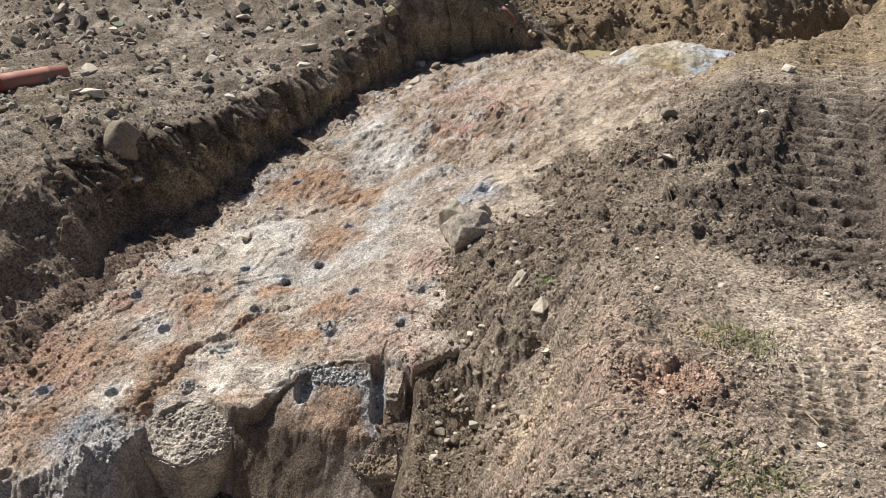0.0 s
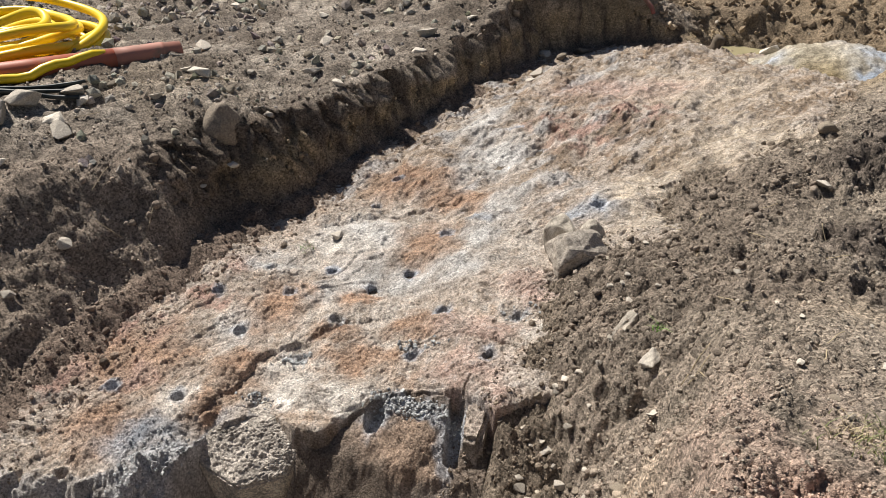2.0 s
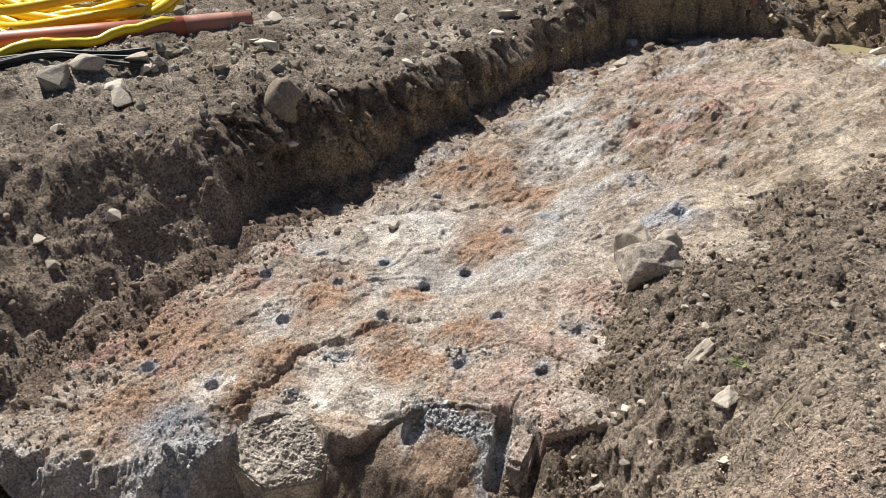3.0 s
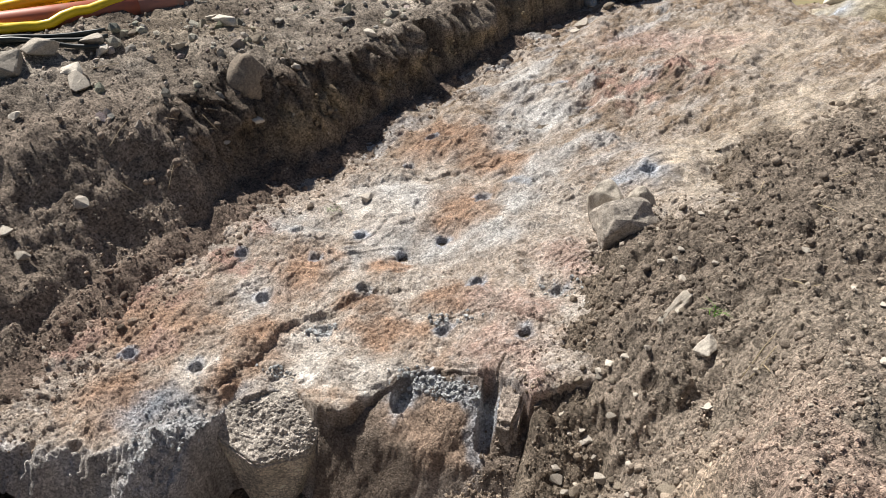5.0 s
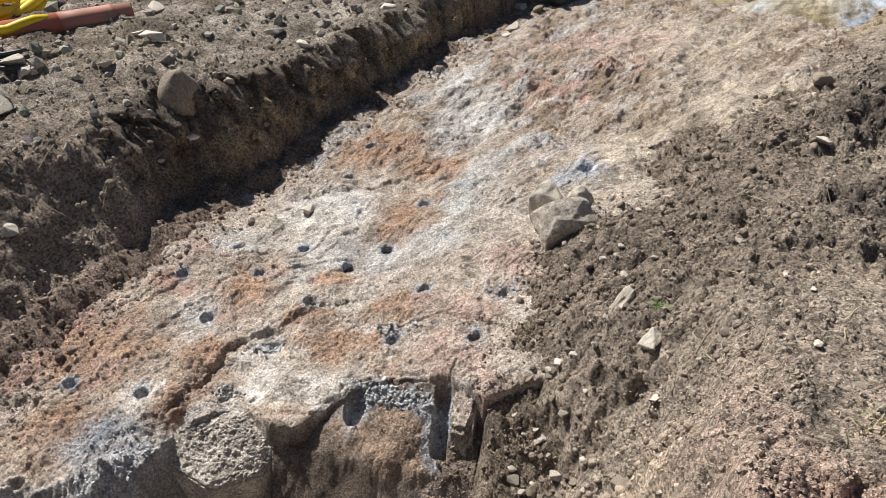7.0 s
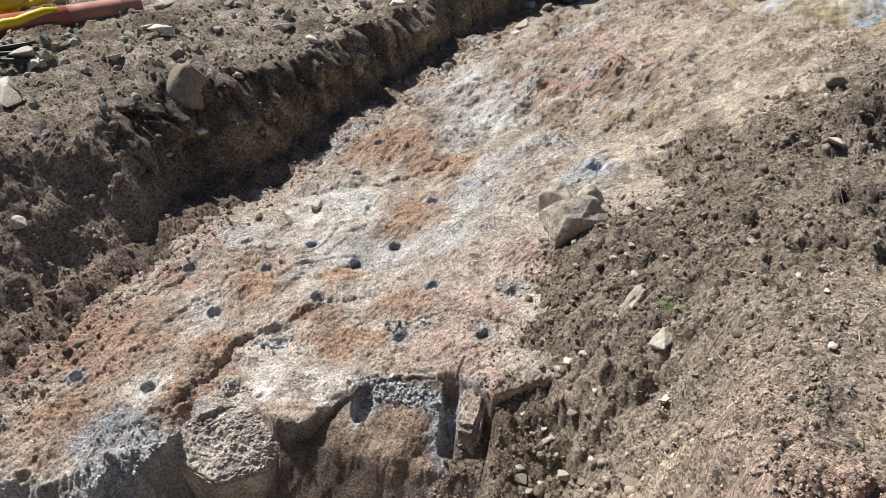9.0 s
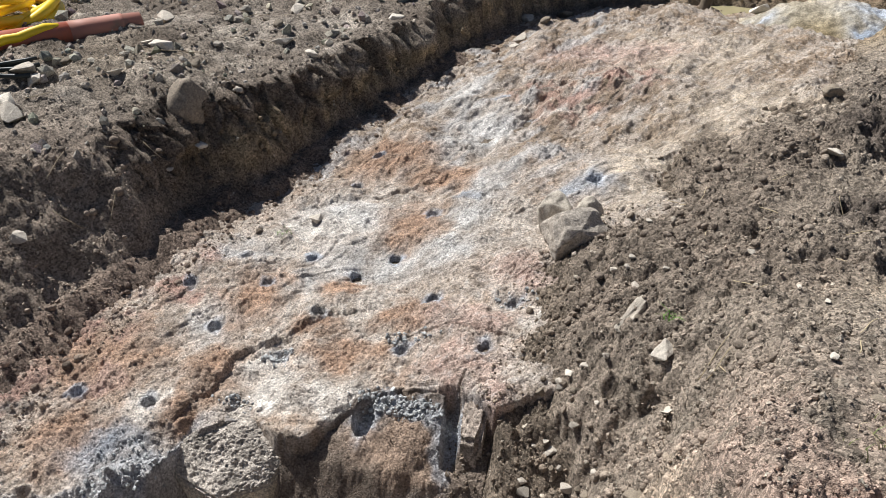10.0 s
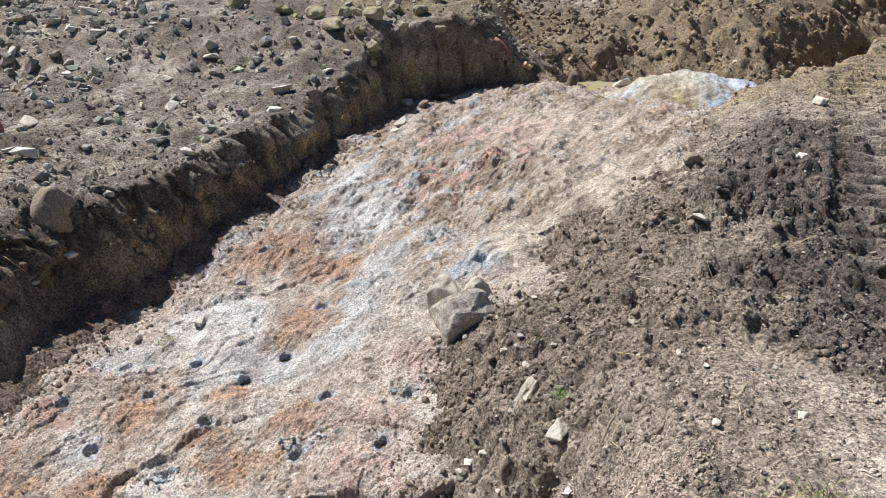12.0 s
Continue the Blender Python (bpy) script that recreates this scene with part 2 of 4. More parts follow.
    lay((0.33, 0.25, 0.15), np.exp(-blob(x, y, 0.7, 7.1, 0.5, 0.3)) * 0.5)
    col = col * (1 + 0.22 * mid + 0.12 * big)[..., None] * np.array((1.0, 0.98, 1.005))
    return np.clip(col, 0.02, 0.8)


# ---- materials ----
def node(nt, kind, **inputs):
    n = nt.nodes.new(kind)
    for k, v in inputs.items():
        n.inputs[k.replace("_", " ")].default_value = v
    return n


def material(name):
    m = bpy.data.materials.new(name)
    m.use_nodes = True
    nt = m.node_tree
    return m, nt, nt.nodes["Principled BSDF"]


def grainy(name, colour=None, rough=0.95, speck=0.35, grain=220.0, bump=0.6, pebble=90.0, pebble_bump=0.5, spread=0.0, reach=0.006, grit=0.0, patchy=1.0):
    """Soil and stone: base colour from the mesh's tint or one colour, broken by specks, with small pebbles and grain in relief."""
    m, nt, bs = material(name)
    link = nt.links.new
    coord = nt.nodes.new("ShaderNodeTexCoord")
    if colour is None:
        base = nt.nodes.new("ShaderNodeAttribute")
        base.attribute_name = "tint"
        base_out = base.outputs["Color"]
    else:
        base = nt.nodes.new("ShaderNodeRGB")
        base.outputs[0].default_value = (*colour, 1)
        base_out = base.outputs[0]
    vor = node(nt, "ShaderNodeTexVoronoi", Scale=pebble)
    fine = node(nt, "ShaderNodeTexNoise", Scale=grain, Detail=5.0, Roughness=0.7)
    broad = node(nt, "ShaderNodeTexNoise", Scale=14.0, Detail=6.0, Roughness=0.6)
    for n in (vor, fine, broad):
        link(coord.outputs["Object"], n.inputs["Vector"])
    sep = nt.nodes.new("ShaderNodeSeparateColor")
    link(vor.outputs["Color"], sep.inputs[0])
    r1 = node(nt, "ShaderNodeMapRange", To_Min=1 - speck, To_Max=1 + 1.2 * speck)
    link(sep.outputs[0], r1.inputs["Value"])
    r2 = node(nt, "ShaderNodeMapRange", From_Min=0.3, From_Max=0.7, To_Min=1 - speck, To_Max=1 + speck)
    link(fine.outputs["Fac"], r2.inputs["Value"])
    r3 = node(nt, "ShaderNodeMapRange", From_Min=0.3, From_Max=0.7, To_Min=0.78, To_Max=1.22)
    link(broad.outputs["Fac"], r3.inputs["Value"])
    mul = nt.nodes.new("ShaderNodeMath")
    mul.operation = "MULTIPLY"
    link(r1.outputs[0], mul.inputs[0])
    link(r2.outputs[0], mul.inputs[1])
    mul2 = nt.nodes.new("ShaderNodeMath")
    mul2.operation = "MULTIPLY"
    link(mul.outputs[0], mul2.inputs[0])
    link(r3.outputs[0], mul2.inputs[1])
    last = mul2
    if spread:
        info = nt.nodes.new("ShaderNodeObjectInfo")
        r4 = node(nt, "ShaderNodeMapRange", To_Min=1 - spread, To_Max=1 + spread)
        link(info.outputs["Random"], r4.inputs["Value"])
        mul3 = nt.nodes.new("ShaderNodeMath")
        mul3.operation = "MULTIPLY"
        link(mul2.outputs[0], mul3.inputs[0])
        link(r4.outputs[0], mul3.inputs[1])
        last = mul3
    tint = nt.nodes.new("ShaderNodeVectorMath")
    tint.operation = "SCALE"
    link(base_out, tint.inputs[0])
    link(last.outputs[0], tint.inputs["Scale"])
    link(tint.outputs[0], bs.inputs["Base Color"])
    bs.inputs["Roughness"].default_value = rough
    bs.inputs["Specular IOR Level"].default_value = 0.25
    b1 = node(nt, "ShaderNodeBump", Strength=pebble_bump, Distance=reach)
    b1.invert = True
    wide = node(nt, "ShaderNodeTexNoise", Scale=6.5, Detail=4.0, Roughness=0.6)
    link(coord.outputs["Object"], wide.inputs["Vector"])
    power = node(nt, "ShaderNodeMapRange", From_Min=0.38, From_Max=0.62, To_Min=pebble_bump * patchy, To_Max=pebble_bump)
    link(wide.outputs["Fac"], power.inputs["Value"])
    link(power.outputs[0], b1.inputs["Strength"])
    link(vor.outputs["Distance"], b1.inputs["Height"])
    b2 = node(nt, "ShaderNodeBump", Strength=bump, Distance=reach)
    link(fine.outputs["Fac"], b2.inputs["Height"])
    link(b1.outputs[0], b2.inputs["Normal"])
    last_bump = b2
    if grit:
        v2 = node(nt, "ShaderNodeTexVoronoi", Scale=pebble * 2.6)
        link(coord.outputs["Object"], v2.inputs["Vector"])
        b3 = node(nt, "ShaderNodeBump", Strength=grit, Distance=reach * 0.5)
        b3.invert = True
        link(v2.outputs["Distance"], b3.inputs["Height"])
        link(b2.outputs[0], b3.inputs["Normal"])
        last_bump = b3
    link(last_bump.outputs[0], bs.inputs["Normal"])
    return m


def plain(name, colour, rough=0.5, metal=0.0, dirt=0.25, dirt_colour=(0.2, 0.165, 0.125), dirt_size=9.0, bump=0.15):
    """Plastic, wood and the like, with dust lying on it in patches."""
    m, nt, bs = material(name)
    link = nt.links.new
    coord = nt.nodes.new("ShaderNodeTexCoord")
    n1 = node(nt, "ShaderNodeTexNoise", Scale=dirt_size, Detail=7.0, Roughness=0.65)
    n2 = node(nt, "ShaderNodeTexNoise", Scale=160.0, Detail=3.0)
    for n in (n1, n2):
        link(coord.outputs["Object"], n.inputs["Vector"])
    ramp = node(nt, "ShaderNodeMapRange", From_Min=0.48, From_Max=0.72, To_Min=0.0, To_Max=min(1.0, dirt * 2))
    link(n1.outputs["Fac"], ramp.inputs["Value"])
    mx = nt.nodes.new("ShaderNodeMix")
    mx.data_type = "RGBA"
    link(ramp.outputs[0], mx.inputs[0])
    mx.inputs[6].default_value, mx.inputs[7].default_value = (*colour, 1), (*dirt_colour, 1)
    link(mx.outputs[2], bs.inputs["Base Color"])
    rr = node(nt, "ShaderNodeMapRange", To_Min=rough, To_Max=0.9)
    link(ramp.outputs[0], rr.inputs["Value"])
    link(rr.outputs[0], bs.inputs["Roughness"])
    bs.inputs["Metallic"].default_value = metal
    b = node(nt, "ShaderNodeBump", Strength=bump, Distance=0.002)
    link(n2.outputs["Fac"], b.inputs["Height"])
    link(b.outputs[0], bs.inputs["Normal"])
    return m


M_SOIL = grainy("soil", patchy=0.3, speck=0.55, pebble=120.0, grain=170.0, bump=1.0, pebble_bump=0.5, reach=0.010, grit=0.8)
M_ROCK = grainy("bedrock", patchy=0.4, speck=0.38, pebble=170.0, grain=150.0, bump=0.9, pebble_bump=0.8, reach=0.008, grit=0.5)
M_STONE = grainy("stone", (0.40, 0.36, 0.31), speck=0.16, pebble=40.0, grain=60.0, bump=0.4, pebble_bump=0.1, spread=0.3, reach=0.004)
M_PALE = grainy("pale_stone", (0.56, 0.51, 0.44), speck=0.12, pebble=40.0, grain=60.0, bump=0.3, pebble_bump=0.1, spread=0.15, reach=0.004)
M_BROWN = grainy("earthy_stone", (0.22, 0.185, 0.145), speck=0.25, pebble=55.0, grain=80.0, bump=0.5, pebble_bump=0.2, spread=0.2, reach=0.004)
M_MOSSY = grainy("mossy_stone", (0.29, 0.26, 0.175), speck=0.3, pebble=30.0, grain=40.0, bump=0.5, pebble_bump=0.2, spread=0.2, reach=0.006)
M_CREAM = grainy("cream_stone", (0.43, 0.385, 0.325), speck=0.18, pebble=60.0, grain=70.0, bump=0.5, pebble_bump=0.2, reach=0.005)
M_RED = plain("red_plastic", (0.46, 0.13, 0.075), 0.4, dirt=0.25)
M_RED_END = plain("dusty_plastic", (0.44, 0.19, 0.14), 0.65, dirt=0.45)
M_YELLOW = plain("yellow_plastic", (0.85, 0.60, 0.012), 0.38, dirt=0.06)
M_CABLE = plain("dark_cable", (0.015, 0.022, 0.024), 0.45, dirt=0.2)
M_STRAW = plain("straw", (0.48, 0.39, 0.25), 0.8, dirt=0.1)
M_TWIG = plain("twig", (0.38, 0.31, 0.22), 0.85, dirt=0.2)
M_GRASS = plain("grass", (0.13, 0.155, 0.045), 0.6, dirt=0.3, dirt_colour=(0.30, 0.25, 0.13), dirt_size=30.0)
M_SPROUT = plain("sprout", (0.14, 0.30, 0.04), 0.5, dirt=0.0)
M_WOOD = plain("weathered_wood", (0.11, 0.085, 0.06), 0.85, dirt=0.2)
M_TAPE = plain("red_tape", (0.25, 0.08, 0.07), 0.7, dirt=0.4)

M_WATER, _nt, _b = material("muddy_water")
_b.inputs["Base Color"].default_value = (0.34, 0.30, 0.18, 1)
_b.inputs["Roughness"].default_value = 0.06
_w = node(_nt, "ShaderNodeTexNoise", Scale=9.0, Detail=2.0)
_bm = node(_nt, "ShaderNodeBump", Strength=0.06, Distance=0.01)
_nt.links.new(_w.outputs["Fac"], _bm.inputs["Height"])
_nt.links.new(_bm.outputs[0], _b.inputs["Normal"])


# ---- meshes ----
def sheet(name, x, y, z, mat, tint=None):
    """A grid of points (rows x columns) as one smooth mesh."""
    n, m = x.shape
    me = bpy.data.meshes.new(name)
    co = np.stack([x, y, z], -1).reshape(-1, 3)
    i = np.arange(n * m).reshape(n, m)
    quads = np.stack([i[:-1, :-1], i[:-1, 1:], i[1:, 1:], i[1:, :-1]], -1).reshape(-1, 4)
    return solid(me, co, quads, mat, tint)


def solid(me, co, quads, mat, tint=None):
    k = quads.shape[1]
    me.vertices.add(len(co))
    me.vertices.foreach_set("co", co.astype(np.float32).ravel())
    me.loops.add(quads.size)
    me.loops.foreach_set("vertex_index", quads.astype(np.int32).ravel())
    me.polygons.add(len(quads))
    me.polygons.foreach_set("loop_start", np.arange(0, quads.size, k, dtype=np.int32))
    me.polygons.foreach_set("loop_total", np.full(len(quads), k, dtype=np.int32))
    me.polygons.foreach_set("use_smooth", np.ones(len(quads), dtype=bool))
    me.materials.append(mat)
    if tint is not None:
        a = me.color_attributes.new("tint", "FLOAT_COLOR", "POINT")
        rgba = np.ones((len(co), 4), np.float32)
        rgba[:, :3] = tint.reshape(-1, 3)
        a.data.foreach_set("color", rgba.ravel())
    me.update()
    me.validate()
    return me


def part(name, bm, mat, parent=None, label=""):
    me = bpy.data.meshes.new(name)
    bm.to_mesh(me)
    bm.free()
    for p in me.polygons:
        p.use_smooth = True
    me.materials.append(mat)
    ob = new(name, me)
    if parent:
        ob.parent = parent
    return tagged(ob, label)


# ---- ground: one sheet, finest where it is near, out to the horizon ----
fine_angles = np.radians(np.arange(-60, 44.01, 0.2))
side_angles = np.radians(np.concatenate([np.arange(46, 180, 3.0), np.arange(180, 300, 3.0)]))
ANG = np.concatenate([fine_angles, side_angles, [fine_angles[0] + 2 * np.pi]])
rad, r = [0.02, 0.2, 0.4, 0.6], 0.75
while r < 9.5:
    rad.append(r)
    r *= 1.0036
while r < 600:
    rad.append(r)
    r *= 1.06
RAD = np.array(rad)
RR, AA = np.meshgrid(RAD, ANG, indexing="ij")
GX, GY = RR * np.sin(AA), 0.25 + RR * np.cos(AA)
calm = sm((RR - 9.5) / 6)
GZ = mix(ground_height(GX, GY), 0.1 + 0.25 * fbm(GX, GY, 9.0, 3, 300), calm)
near_land = RR < 12
push = np.where(near_land, sideways(GX, GY), 0)
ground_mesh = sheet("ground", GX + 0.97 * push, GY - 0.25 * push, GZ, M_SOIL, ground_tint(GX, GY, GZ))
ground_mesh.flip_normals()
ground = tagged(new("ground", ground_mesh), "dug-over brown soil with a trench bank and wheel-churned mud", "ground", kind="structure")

# ---- bedrock ledge with drilled holes ----
HOLES = [(-1.575, 2.23), (-1.255, 2.262), (-1.525, 2.625), (-1.136, 2.75), (-0.745, 2.585), (-0.445, 2.58), (-0.387, 2.84), (-0.697, 2.845), (-1.08, 3.03),
         (-0.945, 3.15), (-1.305, 3.1), (-1.278, 3.968), (-1.316, 3.706), (-1.60, 3.075), (-1.203, 2.539), (-1.87, 2.23), (-0.847, 3.42), (-0.159, 3.56),
         (-1.423, 2.9), (-1.763, 2.857), (-0.762, 4.66), (-0.574, 4.42), (-0.484, 4.08)]
FILLED = (14, 15, 6)
RUST = [(-1.43, 2.80, 0.14, 0.19), (-1.20, 3.93, 0.25, 0.22), (-0.92, 3.34, 0.14, 0.16), (-1.90, 2.38, 0.27, 0.2), (-0.97, 2.55, 0.17, 0.08), (-1.12, 2.67, 0.13, 0.05),
        (-1.78, 2.06, 0.17, 0.14), (-0.82, 2.76, 0.10, 0.07), (-1.10, 2.92, 0.09, 0.08), (-1.42, 2.42, 0.13, 0.12), (-0.62, 2.26, 0.12, 0.06), (-1.45, 2.2, 0.07, 0.08), (-0.9, 3.75, 0.2, 0.12)]
RED = [(-1.83, 2.83, 0.11, 0.1), (-1.67, 2.78, 0.08, 0.05), (-0.36, 4.52, 0.2, 0.22), (-0.11, 4.82, 0.25, 0.2), (-1.95, 2.55, 0.14, 0.1), (-2.08, 2.2, 0.12, 0.14), (-0.55, 4.75, 0.2, 0.15)]
PINK = [(-0.52, 2.50, 0.16, 0.12), (-0.38, 2.32, 0.07, 0.15), (-1.74, 3.03, 0.08, 0.07), (-0.55, 2.72, 0.2, 0.08), (-0.35, 3.0, 0.15, 0.12), (-1.8, 2.3, 0.1, 0.07), (-0.2, 5.4, 0.5, 0.3)]
GREY = [(-1.26, 3.37, 0.24, 0.15), (-1.04, 3.09, 0.27, 0.16), (-0.63, 3.67, 0.12, 0.26), (-0.77, 4.28, 0.2, 0.28), (-1.52, 2.66, 0.08, 0.13), (-0.75, 3.15, 0.17, 0.11),
        (-1.60, 3.11, 0.15, 0.1), (-0.67, 3.38, 0.09, 0.14), (-1.0, 4.75, 0.13, 0.3), (-1.25, 2.93, 0.1, 0.08), (-0.95, 4.1, 0.1, 0.2)]
PALE = [(-1.19, 2.42, 0.13, 0.1), (-0.95, 2.34, 0.16, 0.08), (-1.17, 2.33, 0.1, 0.06), (-1.59, 2.21, 0.09, 0.08), (-0.3, 2.72, 0.06, 0.05), (-1.02, 3.0, 0.06, 0.03), (-1.3, 3.3, 0.15, 0.08), (-0.42, 4.42, 0.06, 0.04)]
CREAM = [(0.06, 3.65, 0.22, 0.4), (0.51, 4.31, 0.33, 0.42), (0.25, 5.4, 0.55, 0.5), (0.3, 4.0, 0.2, 0.25)]
BLUE = [(-0.19, 3.5, 0.12, 0.11), (-1.55, 2.02, 0.2, 0.1), (-0.62, 2.34, 0.14, 0.05), (-0.5, 2.25, 0.03, 0.1), (-0.76, 2.25, 0.04, 0.07), (-0.72, 3.55, 0.06, 0.06)]
CRACKS = [[(-1.02, 2.12), (-0.95, 2.2), (-0.85, 2.31), (-0.74, 2.37), (-0.62, 2.4), (-0.5, 2.4)], [(-0.487, 2.45), (-0.492, 2.4), (-0.47, 2.3), (-0.48, 2.1)],
          [(-0.66, 2.28), (-0.56, 2.17), (-0.5, 2.1)], [(-0.47, 2.27), (-0.41, 2.25), (-0.36, 2.27), (-0.33, 2.2)], [(-0.31, 2.62), (-0.45, 2.66), (-0.6, 2.7), (-0.75, 2.63)]]
LEDGES = [[(-1.42, 2.28), (-1.366, 2.475), (-1.278, 2.592), (-1.123, 2.735), (-1.05, 2.76)], [(-1.35, 3.5), (-1.214, 3.546), (-0.994, 3.66)], [(-1.72, 2.4), (-1.58, 2.75), (-1.5, 2.9)],
          [(-0.3, 3.8), (0.1, 4.3), (0.3, 4.75)]]


def rock_height(x, y):
    z = bedrock(x, y)
    z = z + 0.034 * fbm(x, y, 0.45, 3, 401) + 0.014 * fbm(x, y, 0.13, 4, 405)
    # humps and the sharp-edged crest towards the far side
    z = z + 0.05 * np.exp(-blob(x, y, -0.1, 3.55, 0.3, 0.4, 0.4)) - 0.04 * np.exp(-blob(x, y, -0.75, 4.3, 0.25, 0.35)) - 0.035 * np.exp(-blob(x, y, -1.05, 3.05, 0.25, 0.2))
    u, v = 0.45 * x + 0.89 * y, 0.89 * x - 0.45 * y
    z = z + 0.03 * fbm(u / 3.0, v, 0.22, 4, 407) * sm((y - 3.2) / 0.6)
    for k, line in enumerate(LEDGES):
        d = beside(x, y, line) + 0.03 * fbm(x, y, 0.11, 4, 420 + k)
        high = (0.024, 0.018, 0.008, 0.010)[k]
        z = z + high * (sm((d + 0.012) / 0.024) * np.exp(-np.clip(d, 0, 9) / 0.14) - 0.4 * np.exp(-np.abs(d + 0.012) / 0.02))
    # small sharp-edged scarps
    for size, high, seed in ((0.6, 0.010, 411), (0.25, 0.0035, 415)):
        level = fbm(0.8 * x + 0.35 * y, y - 0.45 * x, size, 4, seed) * 3.2
        z = z + high * (np.floor(level) + sm((level - np.floor(level) - 0.8) / 0.2) - 0.75 * level)
    rough, smooth_m = np.zeros(x.shape), np.zeros(x.shape)
    for b in RUST + RED:
        rough = np.maximum(rough, np.exp(-blob(x, y, *b) ** 2))
    for b in PALE + CREAM + GREY[:2]:
        smooth_m = np.maximum(smooth_m, np.exp(-blob(x, y, *b)))
    sandy = (1 - 0.85 * smooth_m) * (0.35 + 0.65 * sm(0.5 + 1.2 * fbm(x, y, 0.22, 3, 434)))
    z = z + rough * (0.007 + 0.006 * clods(x, y, 0.02, 431)) + sandy * (0.0075 * clods(x, y, 0.019, 433) + 0.006 * clods(x, y, 0.011, 432))
    z = z + (1 - smooth_m) * 0.009 * clods(x, y, 0.05, 435) * sm(2 * fbm(x, y, 0.3, 2, 437)) + 0.003 * fbm(x, y, 0.018, 2, 445)
    z = z + 0.024 * clods(x, y, 0.055, 439) * sm((y - 3.3) / 0.6) * (1 - smooth_m) * sm(0.4 + fbm(x, y, 0.35, 2, 438))
    front = rock_front(x) + (0.012 + 0.03 * sm((-1.42 - x) / 0.05)) * fbm(x, y, 0.1, 4, 450)
    off = front - y
    z = z - 0.03 * np.exp(-((x + 1.39) / 0.03) ** 2) * sm((2.25 - y) / 0.1)
    for k, line in enumerate(CRACKS):
        d = np.abs(beside(x, y, line) + 0.006 * fbm(x, y, 0.04, 2, 460 + k))
        z = z - 0.04 * sm((0.0046 if k < 1 else 0.0028) / np.maximum(d, 1e-4) - 0.45)
    for k, (cx, cy) in enumerate(HOLES):
        q = np.hypot(x - cx, y - cy) / (1 + 0.12 * gnoise(x / 0.03, y / 0.03, 470 + k))
        r0 = 0.0215 if cy < 3.2 else 0.025
        deep = 0.025 if k in FILLED else 0.10
        z = z - 0.016 * np.exp(-(q / (2.1 * r0)) ** 2) - deep * sm((r0 + 0.004 - q) / 0.008)
    # it dives under the soil on both sides
    z = z - 0.3 * sm((-beside(x, y, MOUND_FOOT) - 0.06) / 0.25) - 0.3 * sm((beside(x, y, BANK_FOOT) - 0.02) / 0.2)
    # the broken edge: a steep crumbling face, and a recess between two split holes with a brown slope below it
    lumps = 0.03 * clods(x, y, 0.05, 453) + 0.018 * clods(x, y, 0.022, 455)
    spur = np.exp(-((x + 1.52 + 0.25 * (2.0 - y)) / 0.12) ** 2)
    steep = np.interp(x, [-2.2, -1.42, -1.36, -1.06, -1.0], [1.2, 1.5, 3.0, 3.0, 1.6])
    face = z - (steep - 0.9 * spur) * np.clip(off, 0, 1) ** (1 - 0.1 * spur) + (0.3 + spur) * lumps * sm((off + 0.05) / 0.06) + 0.07 * fbm(x, 0.4 * y, 0.16, 4, 457) * sm(off / 0.08)
    recess = sm((x + 1.07) / 0.03)
    fall = np.clip(2.31 - y, -0.1, 1)
    floor = -0.45 - 0.8 * fall - 0.9 * np.clip(2.17 - y, 0, 1) + 0.012 * fbm(x, y, 0.1, 3, 459) + 0.03 * np.exp(-blob(x, y, -0.64, 2.23, 0.11, 0.08))
    grit = sm((x + 0.86 - 0.6 * (2.2 - y)) / 0.04) * sm((y - 2.12) / 0.04)
    floor = floor + grit * (0.006 * clods(x, y, 0.03, 461) + 0.005 * clods(x, y, 0.016, 463)) + (1 - grit) * 0.004 * clods(x, y, 0.03, 465)
    floor = floor - 0.075 * sm((0.042 - np.hypot(x + 0.80, (y - 2.305) * 0.7)) / 0.012)
    floor = floor - 0.07 * sm((0.03 - np.abs(x + 0.5 - 0.12 * (2.3 - y))) / 0.01) * sm((y - 2.2) / 0.03)
    floor = mix(floor, -0.62 - 2.0 * np.clip(2.2 - y, 0, 1), sm((x + 0.365) / 0.02))
    face = mix(face, np.minimum(floor, z), recess)
    z = mix(z, face, sm((off + 0.008) / 0.016))
    z = z - 0.014 * np.exp(-np.abs(off + 0.01) / 0.02) * sm((x + 1.05) / 0.05)
    return np.maximum(z, -1.1)


